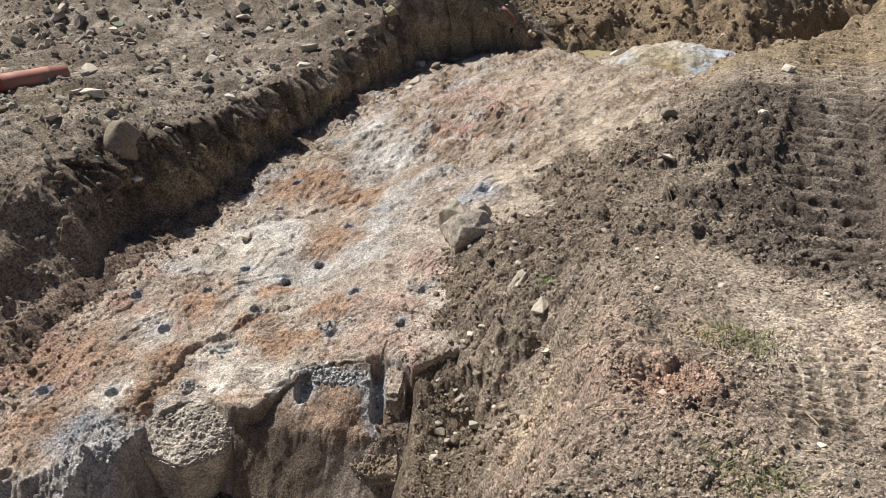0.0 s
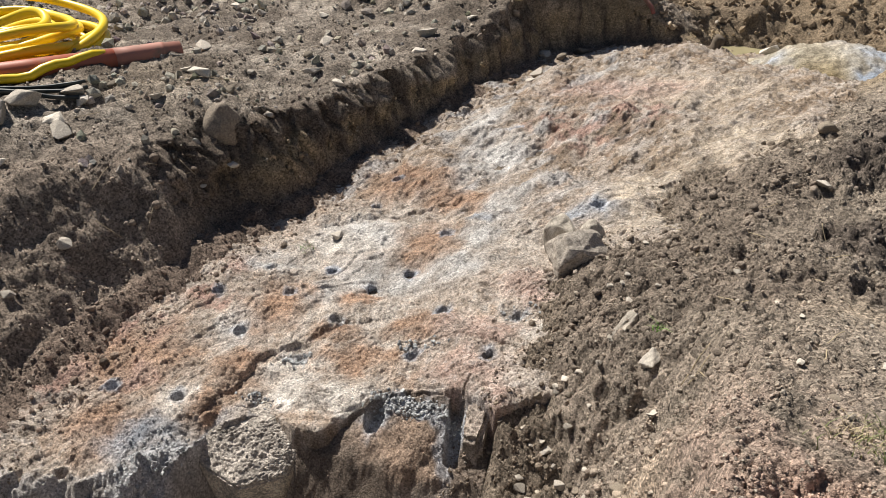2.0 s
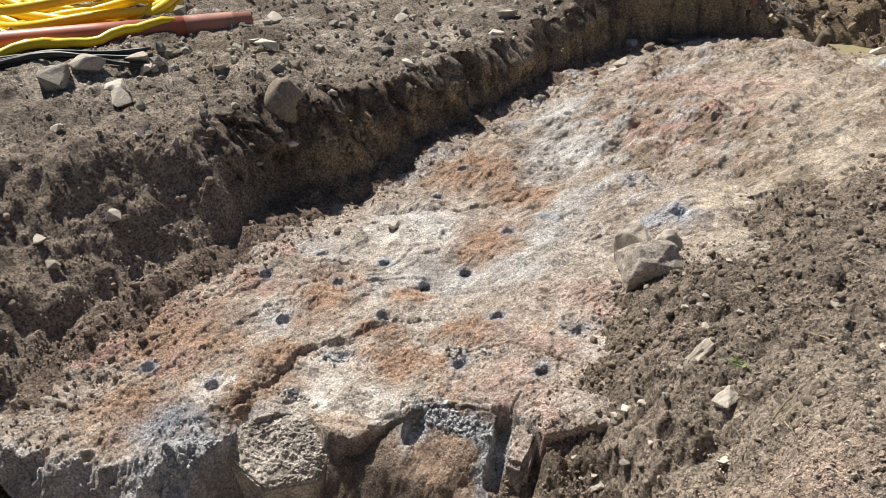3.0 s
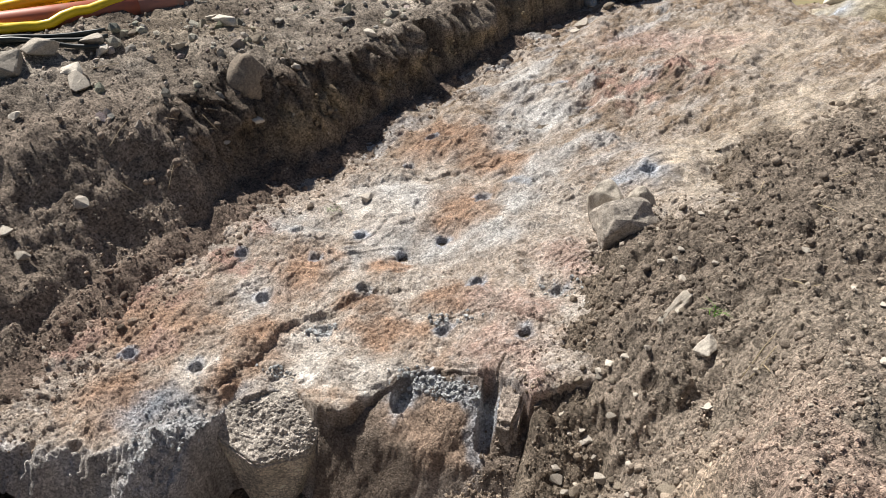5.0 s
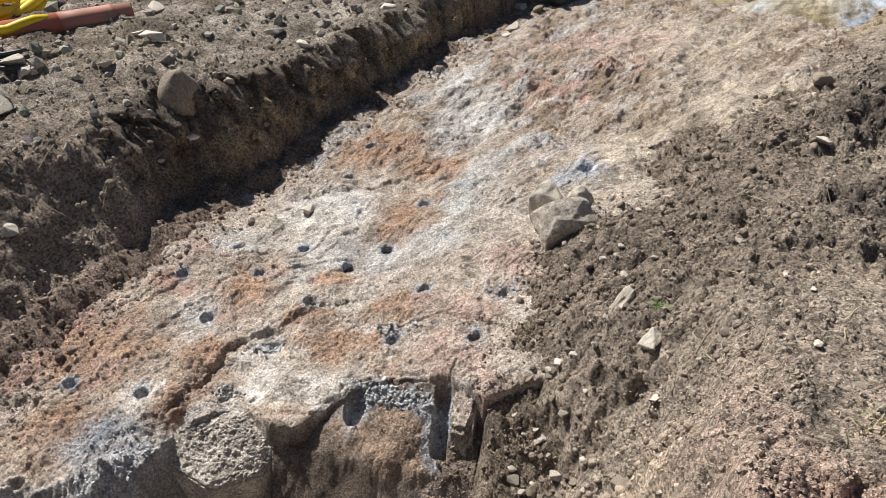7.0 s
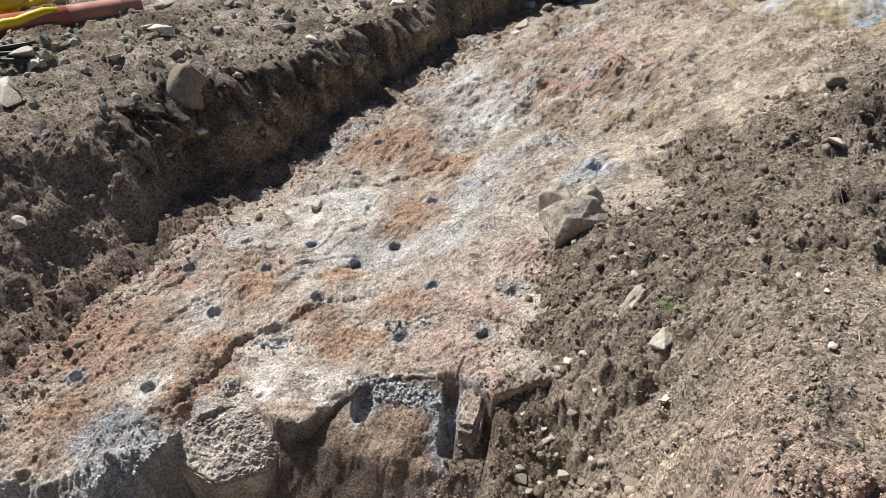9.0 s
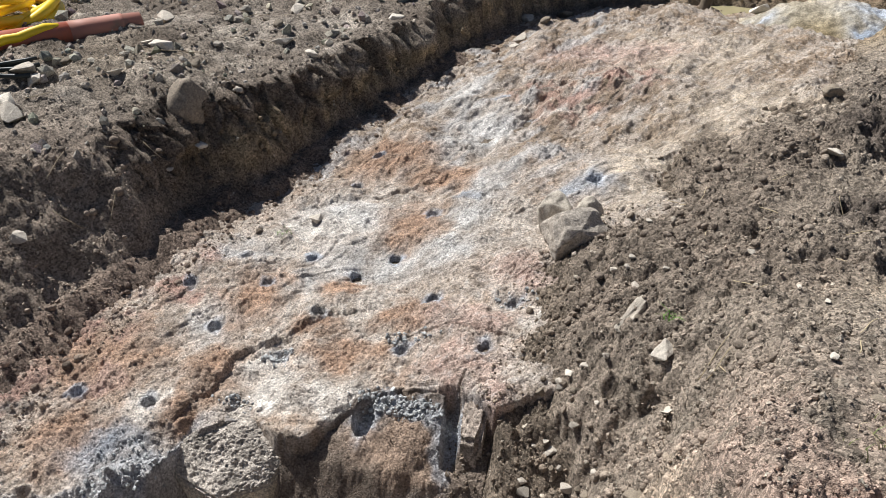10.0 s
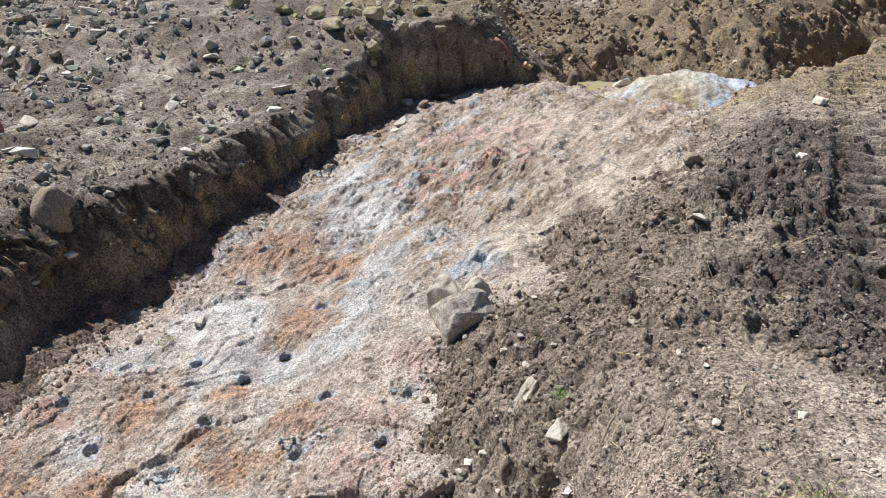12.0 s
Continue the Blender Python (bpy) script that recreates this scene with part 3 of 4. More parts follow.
def rock_tint(x, y):
    big, mid, fine = fbm(x, y, 0.5, 3, 501), fbm(x, y, 0.11, 4, 503), fbm(x, y, 0.03, 3, 507)
    wx, wy = x + 0.05 * fbm(x, y, 0.12, 4, 511), y + 0.05 * fbm(x, y, 0.12, 4, 513)
    col = np.zeros(x.shape + (3,)) + np.array((0.50, 0.432, 0.35))

    def lay(colour, m):
        nonlocal col
        col = col + (np.array(colour) - col) * np.clip(m, 0, 1)[..., None]

    def spots(items, soft=1.0):
        m = np.zeros(x.shape)
        for b in items:
            m = np.maximum(m, np.exp(-blob(wx, wy, *b) ** 1.6 * soft))
        return m
    lay((0.57, 0.52, 0.44), sm(0.3 + big + 0.5 * mid) * 0.8)
    lay((0.37, 0.28, 0.20), sm(-0.1 + 1.2 * mid - 0.5 * big) * 0.8)
    lay((0.27, 0.205, 0.135), sm((wy - 3.6) / 0.6) * sm(0.35 + 1.3 * mid) * 0.75)
    lay((0.30, 0.24, 0.175), sm(fbm(x, y, 0.05, 3, 517) * 1.9 + 0.05) * 0.5)
    u, v = 0.45 * x + 0.89 * y, 0.89 * x - 0.45 * y
    lay((0.25, 0.185, 0.12), sm(fbm(u / 2.5, v, 0.14, 4, 519) * 1.8 + 0.1) * sm((wy - 3.3) / 0.8) * 0.8)
    lay((0.47, 0.46, 0.43), sm(fbm(u / 2.5, v, 0.17, 4, 523) * 1.8 - 0.1) * sm((wy - 3.3) / 0.6) * sm((0.2 - wx) / 0.5) * 0.8)
    lay((0.50, 0.43, 0.325), spots(CREAM) * (0.75 + 0.4 * mid))
    lay((0.55, 0.54, 0.495), spots(GREY) * (0.9 + 0.5 * mid))
    lay((0.40, 0.275, 0.187), spots(RUST) * (1.0 + 0.3 * mid))
    lay((0.38, 0.26, 0.205), spots(RED) * sm(0.55 + 1.5 * mid + 0.6 * fine))
    lay((0.46, 0.335, 0.27), spots(PINK) * (0.75 + 0.4 * mid))
    lay((0.64, 0.60, 0.52), spots(PALE) * (0.9 + 0.5 * mid))
    lay((0.36, 0.39, 0.41), spots(BLUE) * (0.85 + 0.4 * mid))
    lay((0.50, 0.49, 0.45), sm(fine * 1.3 - 0.15) * 0.5 * sm(0.7 - spots(RUST + RED)))
    for k, (cx, cy) in enumerate(HOLES):
        q = np.hypot(x - cx + 0.02 * gnoise(x / 0.04, y / 0.04, 520 + k), y - cy + 0.02 * gnoise(x / 0.04, y / 0.04, 560 + k))
        lay((0.42, 0.45, 0.48) if rnd(np.array(k), np.array(3), 9) > 0.3 else (0.56, 0.57, 0.56), sm((0.05 - q) / 0.025) * (0.75 + 0.5 * mid))
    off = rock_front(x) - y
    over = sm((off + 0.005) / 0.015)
    lay((0.50, 0.48, 0.44), over * sm((-1.36 - x) / 0.05) * (0.8 + 0.4 * mid))
    lay((0.56, 0.56, 0.54), np.exp(-((x + 1.50 + 0.25 * (2.0 - y)) / 0.11) ** 2) * sm((off + 0.1) / 0.08) * (0.9 + 0.4 * mid))
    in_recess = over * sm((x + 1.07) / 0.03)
    # recess floor in a darker brown than the ledge top
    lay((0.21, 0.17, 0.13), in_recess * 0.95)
    lay((0.46, 0.40, 0.33), in_recess * sm((x + 0.72) / 0.05) * sm((2.16 - y) / 0.03) * (0.7 + 0.4 * mid))
    lay((0.45, 0.335, 0.24), in_recess * np.exp(-blob(wx, wy, -0.66, 2.235, 0.17, 0.085) ** 2) * (0.9 + 0.3 * mid))
    blue = np.exp(-blob(wx, wy, -0.80, 2.31, 0.055, 0.075) ** 2) + np.exp(-blob(wx, wy, -0.65, 2.35, 0.2, 0.04) ** 2) + np.exp(-blob(wx, wy, -0.5, 2.28, 0.04, 0.1) ** 2)
    lay((0.42, 0.44, 0.45), in_recess * blue * (0.85 + 0.4 * mid))
    col = col * (1 + 0.18 * mid + 0.15 * fine)[..., None] * np.array((0.945, 0.93, 0.98))
    return np.clip(col, 0.03, 0.85)


rows = [1.68]
while rows[-1] < 7.4:
    rows.append(rows[-1] + (0.0048 if rows[-1] < 2.65 else 0.0062 + 0.003 * max(0.0, rows[-1] - 3.3)))
RY, SS = np.meshgrid(np.array(rows), np.linspace(0, 1, 500), indexing="ij")
xl = np.interp(RY, [1.9, 3.0, 4.0, 5.0, 6.0, 7.0], [-2.45, -2.16, -1.8, -1.5, -1.3, -1.0])
xr = np.interp(RY, [1.9, 2.4, 2.55, 3.0, 4.0, 5.0, 6.0, 7.4], [-0.1, -0.06, 0.0, 0.2, 0.95, 1.4, 1.5, 1.2])
RX = xl + (xr - xl) * SS
RZ = rock_height(RX, RY)
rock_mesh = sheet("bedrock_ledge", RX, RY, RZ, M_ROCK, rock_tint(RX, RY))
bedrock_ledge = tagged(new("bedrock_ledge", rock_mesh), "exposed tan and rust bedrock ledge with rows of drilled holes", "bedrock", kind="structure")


def top_height(x, y):
    x, y = np.atleast_1d(np.asarray(x, float)), np.atleast_1d(np.asarray(y, float))
    g = ground_height(x, y)
    on_rock = (x > np.interp(y, [1.9, 3, 4, 5, 6, 7], [-2.45, -2.16, -1.8, -1.5, -1.3, -1.0])) & (x < np.interp(y, [1.9, 2.4, 2.55, 3.0, 4.0, 5.0, 6.0, 7.4], [-0.1, -0.06, 0.0, 0.2, 0.95, 1.4, 1.5, 1.2])) & (y > 1.7) & (y < 7.4)
    return np.where(on_rock, np.maximum(g, rock_height(x, y)), g)



# ---- water in the far corner of the pit ----
def disc(cx, cy, z, rx, ry, n=40):
    bm = bmesh.new()
    ring = [bm.verts.new((cx + rx * math.cos(a) * (1 + 0.08 * math.sin(3 * a)), cy + ry * math.sin(a), z)) for a in [2 * math.pi * k / n for k in range(n)]]
    bm.faces.new(ring)
    return bm


pool = part("puddle", disc(0.72, 7.16, -0.345, 0.42, 0.36), M_WATER)
tagged(pool, "shallow puddle of muddy yellow water", "puddle", kind="structure")


# ---- far knob of bedrock ----
def make_knob():
    a, q = np.meshgrid(np.linspace(0, 2 * np.pi, 241), np.linspace(0, 1, 90), indexing="ij")
    u, v = q * np.cos(a), q * np.sin(a)
    x, y = 1.36 + 0.86 * u + 0.12 * v, 6.52 + 0.62 * v - 0.08 * u
    edge = q + 0.12 * fbm(x, y, 0.4, 3, 701)
    z = -0.45 + 0.37 * (1 - np.clip(edge, 0, 1.2) ** 2.6) + 0.03 * fbm(x, y, 0.3, 4, 703) + 0.012 * fbm(x, y, 0.06, 3, 705) + 0.05 * (u > -2) * v
    col = np.zeros(x.shape + (3,)) + np.array((0.44, 0.385, 0.29))
    mid = fbm(x, y, 0.15, 4, 707)

    def lay(c, m):
        nonlocal col
        col = col + (np.array(c) - col) * np.clip(m, 0, 1)[..., None]
    lay((0.30, 0.235, 0.13), np.exp(-blob(x, y, 1.12, 6.15, 0.28, 0.2)) * 1.1)
    lay((0.46, 0.50, 0.57), np.exp(-blob(x, y, 1.75, 6.55, 0.3, 0.18)) * (1.4 + mid))
    lay((0.36, 0.41, 0.49), np.exp(-blob(x, y, 1.47, 6.1, 0.12, 0.26)) * (1.1 + mid))
    lay((0.45, 0.48, 0.53), np.exp(-blob(x, y, 0.78, 6.45, 0.15, 0.16)) * (0.9 + mid))
    lay((0.52, 0.47, 0.42), np.exp(-blob(x, y, 1.35, 6.85, 0.4, 0.18)) * 0.8)
    col = np.clip(col * (1 + 0.25 * mid)[..., None], 0.04, 0.8)
    me = sheet("bedrock_knob", x, y, z, M_ROCK, col)
    return tagged(new("bedrock_knob", me), "low bedrock hump with blue-grey drill dust beside the puddle", "bedrock", kind="structure")


make_knob()


# ---- broken blocks along the front of the ledge ----
def block(name, corners, seed, label, top_tint, face_tint, step=0.016, rough=0.02):
    bm = bmesh.new()
    for c in corners:
        bm.verts.new(c)
    bmesh.ops.convex_hull(bm, input=bm.verts)
    bmesh.ops.delete(bm, geom=[v for v in bm.verts if not v.link_faces], context="VERTS")
    bmesh.ops.bevel(bm, geom=list(bm.edges), offset=0.015, segments=2, affect="EDGES", clamp_overlap=True)
    bmesh.ops.triangulate(bm, faces=bm.faces)
    for _ in range(7):
        long = [e for e in bm.edges if e.calc_length() > step]
        if not long:
            break
        bmesh.ops.subdivide_edges(bm, edges=long, cuts=1, use_grid_fill=True)
        bmesh.ops.triangulate(bm, faces=bm.faces)
    bmesh.ops.recalc_face_normals(bm, faces=bm.faces)
    bm.normal_update()
    tint, moved = [], []
    shift = Vector((seed * 7.3, 0, 0))
    for v in bm.verts:
        p = v.co
        up = min(1.0, max(0.0, (v.normal.z - 0.1) / 0.6))
        lump = noise.noise(p * 9 + shift) * 0.9 + noise.noise(p * 40 + shift) * 0.4 + noise.noise(p * 95 + shift) * 0.4 + noise.noise(p * 170 + shift) * 0.3
        small = noise.noise(p * 6 + shift) * 0.8 + noise.noise(p * 60 + shift) * 0.12
        moved.append(p + v.normal * (up * rough * lump + (1 - up) * 0.012 * small))
        shade = 1 + 0.35 * noise.noise(p * 14 + shift) + 0.3 * up * noise.noise(p * 60 + shift)
        tint.append([min(0.8, (b + (a - b) * up) * shade) for a, b in zip(top_tint, face_tint)])
    for v, p in zip(bm.verts, moved):
        v.co = p
    me = bpy.data.meshes.new(name)
    bm.to_mesh(me)
    bm.free()
    me.polygons.foreach_set("use_smooth", np.ones(len(me.polygons), dtype=bool))
    me.materials.append(M_ROCK)
    a = me.color_attributes.new("tint", "FLOAT_COLOR", "POINT")
    a.data.foreach_set("color", np.array([c + [1.0] for c in tint], np.float32).ravel())
    return tagged(new(name, me), label, "rock")


BLOCK_A = [(-1.27, 2.31, -0.49), (-0.99, 2.29, -0.485), (-1.02, 2.22, -0.525), (-1.07, 2.10, -0.635), (-1.23, 2.02, -0.665), (-1.41, 2.06, -0.605), (-1.40, 2.14, -0.535),
           (-1.28, 2.03, -0.93), (-1.2, 2.05, -1.05), (-1.38, 2.15, -1.05), (-1.08, 2.25, -0.9), (-1.0, 2.3, -0.75)]
BLOCK_R = [(-0.62, 2.16, -0.60), (-0.47, 2.2, -0.56), (-0.39, 2.18, -0.55), (-0.62, 2.12, -0.66), (-0.52, 2.07, -0.70), (-0.38, 2.08, -0.68),
           (-0.5, 2.12, -0.9), (-0.38, 2.12, -0.9), (-0.5, 2.3, -0.85), (-0.38, 2.3, -0.7)]
BLOCK_P = [(-0.468, 2.40, -0.345), (-0.385, 2.41, -0.33), (-0.462, 2.25, -0.43), (-0.385, 2.25, -0.415), (-0.455, 2.2, -0.62), (-0.38, 2.2, -0.62), (-0.38, 2.45, -0.55), (-0.465, 2.45, -0.55)]
block("rock_block", BLOCK_A, 3, "rough-topped bedrock block with a smooth cream broken face", (0.53, 0.475, 0.42), (0.68, 0.62, 0.53), step=0.007, rough=0.012)
block("rock_block", BLOCK_R, 5, "cracked rusty bedrock block at the ledge corner", (0.42, 0.33, 0.25), (0.50, 0.44, 0.37), step=0.01, rough=0.02)
block("rock_block", BLOCK_P, 8, "narrow pale rock pillar beside a split drill hole", (0.50, 0.42, 0.36), (0.46, 0.40, 0.34), step=0.009, rough=0.012)


# ---- stones ----
def stone_mesh(name, seed, mat, flat=1.0, cuts=12, detail=2, lumpy=0.03, rounded=0.0):
    """A broken stone of about unit width: the hull of random points, its edges worn, its faces uneven."""
    rg = random.Random(seed)
    bm = bmesh.new()
    for _ in range(cuts):
        n = Vector((rg.gauss(0, 1), rg.gauss(0, 1), rg.gauss(0, 1))).normalized()
        r = rg.uniform(0.42, 0.58)
        bm.verts.new((n.x * r, n.y * r, n.z * r * flat))
    bmesh.ops.convex_hull(bm, input=bm.verts)
    bmesh.ops.delete(bm, geom=[v for v in bm.verts if not v.link_faces], context="VERTS")
    bmesh.ops.bevel(bm, geom=list(bm.edges), offset=0.025 + 0.07 * rounded, segments=1 if rounded < 0.3 else 2, affect="EDGES", clamp_overlap=True)
    bmesh.ops.triangulate(bm, faces=bm.faces)
    for _ in range(detail):
        bmesh.ops.subdivide_edges(bm, edges=[e for e in bm.edges if e.calc_length() > 0.12], cuts=1, use_grid_fill=True)
        bmesh.ops.triangulate(bm, faces=bm.faces)
    for v in bm.verts:
        p = v.co * 4 + Vector((seed * 3.1, 0, 0))
        v.co += v.co.normalized() * lumpy * (noise.noise(p) + 0.6 * noise.noise(p * 2.7))
    for _ in range(int(6 * rounded)):
        bmesh.ops.smooth_vert(bm, verts=bm.verts, factor=0.5, use_axis_x=True, use_axis_y=True, use_axis_z=True)
    bmesh.ops.recalc_face_normals(bm, faces=bm.faces)
    me = bpy.data.meshes.new(name)
    bm.to_mesh(me)
    bm.free()
    me.polygons.foreach_set("use_smooth", np.full(len(me.polygons), rounded > 0.3, dtype=bool))
    me.materials.append(mat)
    return me


KINDS = {"grey": [stone_mesh("stone", 10 + k, M_STONE, 0.5 + 0.07 * k, 11) for k in range(6)],
         "pale": [stone_mesh("stone", 30 + k, M_PALE, 0.42 + 0.07 * k, 10) for k in range(5)],
         "brown": [stone_mesh("stone", 50 + k, M_BROWN, 0.6 + 0.08 * k, 14, lumpy=0.05, rounded=0.2) for k in range(4)],
         "mossy": [stone_mesh("stone", 70 + k, M_MOSSY, 0.7, 13, lumpy=0.08, rounded=0.2) for k in range(4)]}
WORDS = {"grey": "angular grey broken stone lying on the soil", "pale": "pale angular stone lying on the soil",
         "brown": "rounded stone coated with brown earth", "mossy": "rough stone tinged yellow-green by earth"}
stone_rng = random.Random(5)


def stone(kind, x, y, size, sink=0.25, label="", z=None, turn=None, tilt=12, long=None, group="stones"):
    me = stone_rng.choice(KINDS[kind])
    size *= 0.92
    ob = new("stone", me)
    base = float(top_height(x, y)[0]) if z is None else z
    low = min(v.co.z for v in me.vertices)
    k = long or stone_rng.uniform(0.75, 1.25)
    h = size * stone_rng.uniform(0.85, 1.1)
    ob.matrix_world = pose(x, y, base - low * h * (1 - 2 * sink), stone_rng.uniform(-tilt, tilt), stone_rng.uniform(-tilt, tilt), stone_rng.uniform(0, 360) if turn is None else turn) @ Matrix.Diagonal((size, size / k, h, 1))
    return tagged(ob, label or WORDS[kind], "stone", group)


LEFT_STONES = [("grey", -3.07, 3.14, 0.23), ("grey", -3.05, 3.33, 0.17), ("pale", -2.80, 3.28, 0.17), ("grey", -2.73, 3.18, 0.13), ("grey", -2.95, 3.52, 0.2), ("pale", -2.85, 3.5, 0.12),
               ("brown", -2.83, 3.74, 0.075), ("pale", -2.53, 3.70, 0.1), ("pale", -2.50, 4.05, 0.17), ("pale", -1.57, 5.28, 0.14)]
LEFT_SMALL = [("pale", -2.03, 3.54, 0.085), ("pale", -2.1, 3.36, 0.045), ("pale", -1.79, 4.41, 0.11), ("grey", -1.38, 3.34, 0.08), ("grey", -0.86, 5.96, 0.14), ("pale", -0.86, 5.71, 0.09),
              ("grey", -0.88, 6.5, 0.14), ("pale", -2.50, 2.41, 0.11), ("grey", -2.35, 2.66, 0.075), ("grey", -2.40, 2.35, 0.065), ("pale", -2.76, 2.83, 0.085), ("grey", -2.87, 4.72, 0.1)]
FAR_LEFT = [("pale", -3.96, 6.27, 0.13), ("pale", -3.89, 6.81, 0.2), ("pale", -3.66, 7.0, 0.2), ("pale", -3.66, 6.66, 0.14), ("pale", -3.38, 6.56, 0.17), ("pale", -3.34, 5.93, 0.13),
            ("grey", -3.58, 6.25, 0.12), ("pale", -3.04, 5.67, 0.13), ("grey", -2.83, 4.63, 0.12), ("pale", -2.68, 4.2, 0.09), ("brown", -2.24, 3.96, 0.09), ("grey", -1.95, 3.84, 0.075),
            ("brown", -2.14, 4.75, 0.08), ("brown", -2.26, 4.82, 0.07), ("grey", -2.34, 4.37, 0.07)]
FAR_LEFT_MORE = [("grey", -2.25, 5.3, 0.14), ("pale", -2.37, 6.3, 0.15), ("grey", -2.0, 6.29, 0.11), ("grey", -1.95, 6.15, 0.07), ("grey", -1.76, 6.5, 0.1), ("pale", -1.32, 6.39, 0.09),
                 ("pale", -1.4, 6.11, 0.12), ("pale", -2.56, 5.93, 0.09), ("grey", -2.4, 6.42, 0.13), ("brown", -0.73, 6.38, 0.1), ("brown", -0.63, 6.7, 0.16)]
MOSSY = [(-2.53, 7.48, 0.3), (-2.06, 7.28, 0.22), (-1.71, 7.10, 0.24), (-1.47, 6.67, 0.2), (-1.51, 7.31, 0.17), (-1.17, 6.79, 0.24), (-1.10, 6.49, 0.18), (-1.05, 7.22, 0.18),
         (-0.83, 7.20, 0.2), (-0.64, 6.97, 0.17), (-1.28, 6.61, 0.17), (-0.9, 6.75, 0.17), (-1.85, 7.0, 0.15), (-1.35, 7.0, 0.16)]
RIGHT_STONES = [("brown", 0.85, 4.23, 0.1), ("pale", 0.71, 3.52, 0.11), ("pale", 1.78, 5.25, 0.17), ("pale", 1.28, 4.33, 0.06), ("pale", 1.38, 4.28, 0.07), ("pale", 1.36, 4.21, 0.05),
                ("pale", 0.47, 2.14, 0.036), ("pale", 1.85, 7.29, 0.07), ("brown", 2.45, 7.0, 0.22), ("pale", -0.15, 2.42, 0.06), ("grey", -0.0, 2.78, 0.032), ("grey", -0.04, 2.79, 0.04),
                ("grey", 0.01, 2.83, 0.032), ("pale", 0.14, 2.25, 0.05), ("brown", 0.07, 2.0, 0.08), ("pale", -0.26, 7.3, 0.12), ("pale", -0.1, 8.3, 0.13)]
for kind, x, y, size in LEFT_STONES + LEFT_SMALL + FAR_LEFT + FAR_LEFT_MORE:
    stone(kind, x, y, size, group="stones on the bank" if x < -1.5 else "stones in the trench")
for x, y, size in MOSSY:
    stone("mossy", x, y, size, 0.3, group="rough stones on the far bank")
for kind, x, y, size in RIGHT_STONES:
    stone(kind, x, y, size, group="stones on the mound")
stone("pale", -1.64, 5.67, 0.21, 0.2, "flat white stone slab lying on the bank", tilt=4, long=1.3)
stone("pale", -1.01, 1.98, 0.15, 0.1, "upright white rock flake wedged below the ledge", tilt=25)
stone("pale", 0.9, 7.3, 0.25, 0.2, "long cream stone lying beside the puddle", turn=35, long=2.2)

# rubble spread over the bank, thinning towards the trench
spots = random.Random(11)
count = 0
while count < 125:
    x, y = spots.uniform(-5.2, -1.4), spots.uniform(3.2, 9.0)
    thick = 0.15 + 0.85 * min(1, max(0, (-2.6 - x) / 1.2)) * min(1, max(0, (y - 4.6) / 1.0))
    if spots.random() > thick or float(beside(np.array([x]), np.array([y]), BANK_FOOT)[0]) < 0.3 or (x < -3.0 and y < 5.0 and spots.random() < 0.8):
        continue
    stone(spots.choice(["grey", "grey", "pale", "brown"]), x, y, 0.035 + 0.11 * spots.random() ** 2.2, 0.3, group="rubble on the bank")
    count += 1
count = 0
while count < 45:
    x, y = spots.uniform(-0.35, 1.4), spots.uniform(1.2, 5.5)
    if float(beside(np.array([x]), np.array([y]), MOUND_FOOT)[0]) > -0.05:
        continue
    stone(spots.choice(["grey", "pale", "brown"]), x, y, 0.018 + 0.03 * spots.random() ** 2, 0.3, group="small stones on the mound")
    count += 1
count = 0
while count < 30:   # rubble wedged in the gap beside the ledge
    x, y = spots.uniform(-0.26, -0.02), spots.uniform(2.0, 2.45)
    stone(spots.choice(["grey", "grey", "brown"]), x, y, 0.02 + 0.035 * spots.random(), 0.25, tilt=40, group="rubble beside the ledge")
    count += 1

# boulder half buried in the bank
M_BOULDER = grainy("boulder_stone", (0.24, 0.20, 0.16), speck=0.22, pebble=40.0, grain=60.0, bump=0.5, pebble_bump=0.1, reach=0.006)
bank_boulder = new("boulder", stone_mesh("boulder", 91, M_BOULDER, 1.15, 30, 3, 0.07, 0.7))
bank_boulder.matrix_world = pose(-2.13, 3.66, 0.02, 10, 5, 40) @ Matrix.Diagonal((0.22, 0.23, 0.265, 1))
tagged(bank_boulder, "rounded earth-coated boulder half buried in the bank", "boulder")

# cracked boulder on the ledge
M_BOULDER_GREY = grainy("grey_boulder", (0.40, 0.355, 0.305), speck=0.3, pebble=45.0, grain=70.0, bump=0.6, pebble_bump=0.15, reach=0.006)
cracked = tagged(new("cracked_boulder"), "pale grey boulder split by a crack, set on the ledge", "boulder")
cracked.matrix_world = pose(-0.225, 3.19, -0.165)
for nm, seed, mat, m in (("lower_piece", 96, M_BOULDER_GREY, pose(0.005, -0.045, 0.015, 14, -4, 15) @ Matrix.Diagonal((0.29, 0.22, 0.25, 1))),
                         ("upper_piece", 99, M_CREAM, pose(-0.075, 0.055, 0.02, 4, 4, 75) @ Matrix.Diagonal((0.17, 0.16, 0.23, 1))),
                         ("corner_piece", 97, M_CREAM, pose(0.055, 0.075, 0.01, 5, 6, 120) @ Matrix.Diagonal((0.15, 0.15, 0.22, 1)))):
    ob = new(nm, stone_mesh(nm, seed, mat, 0.9, 22, 3, 0.07, 0.2))
    ob.parent = cracked
    ob.matrix_local = m

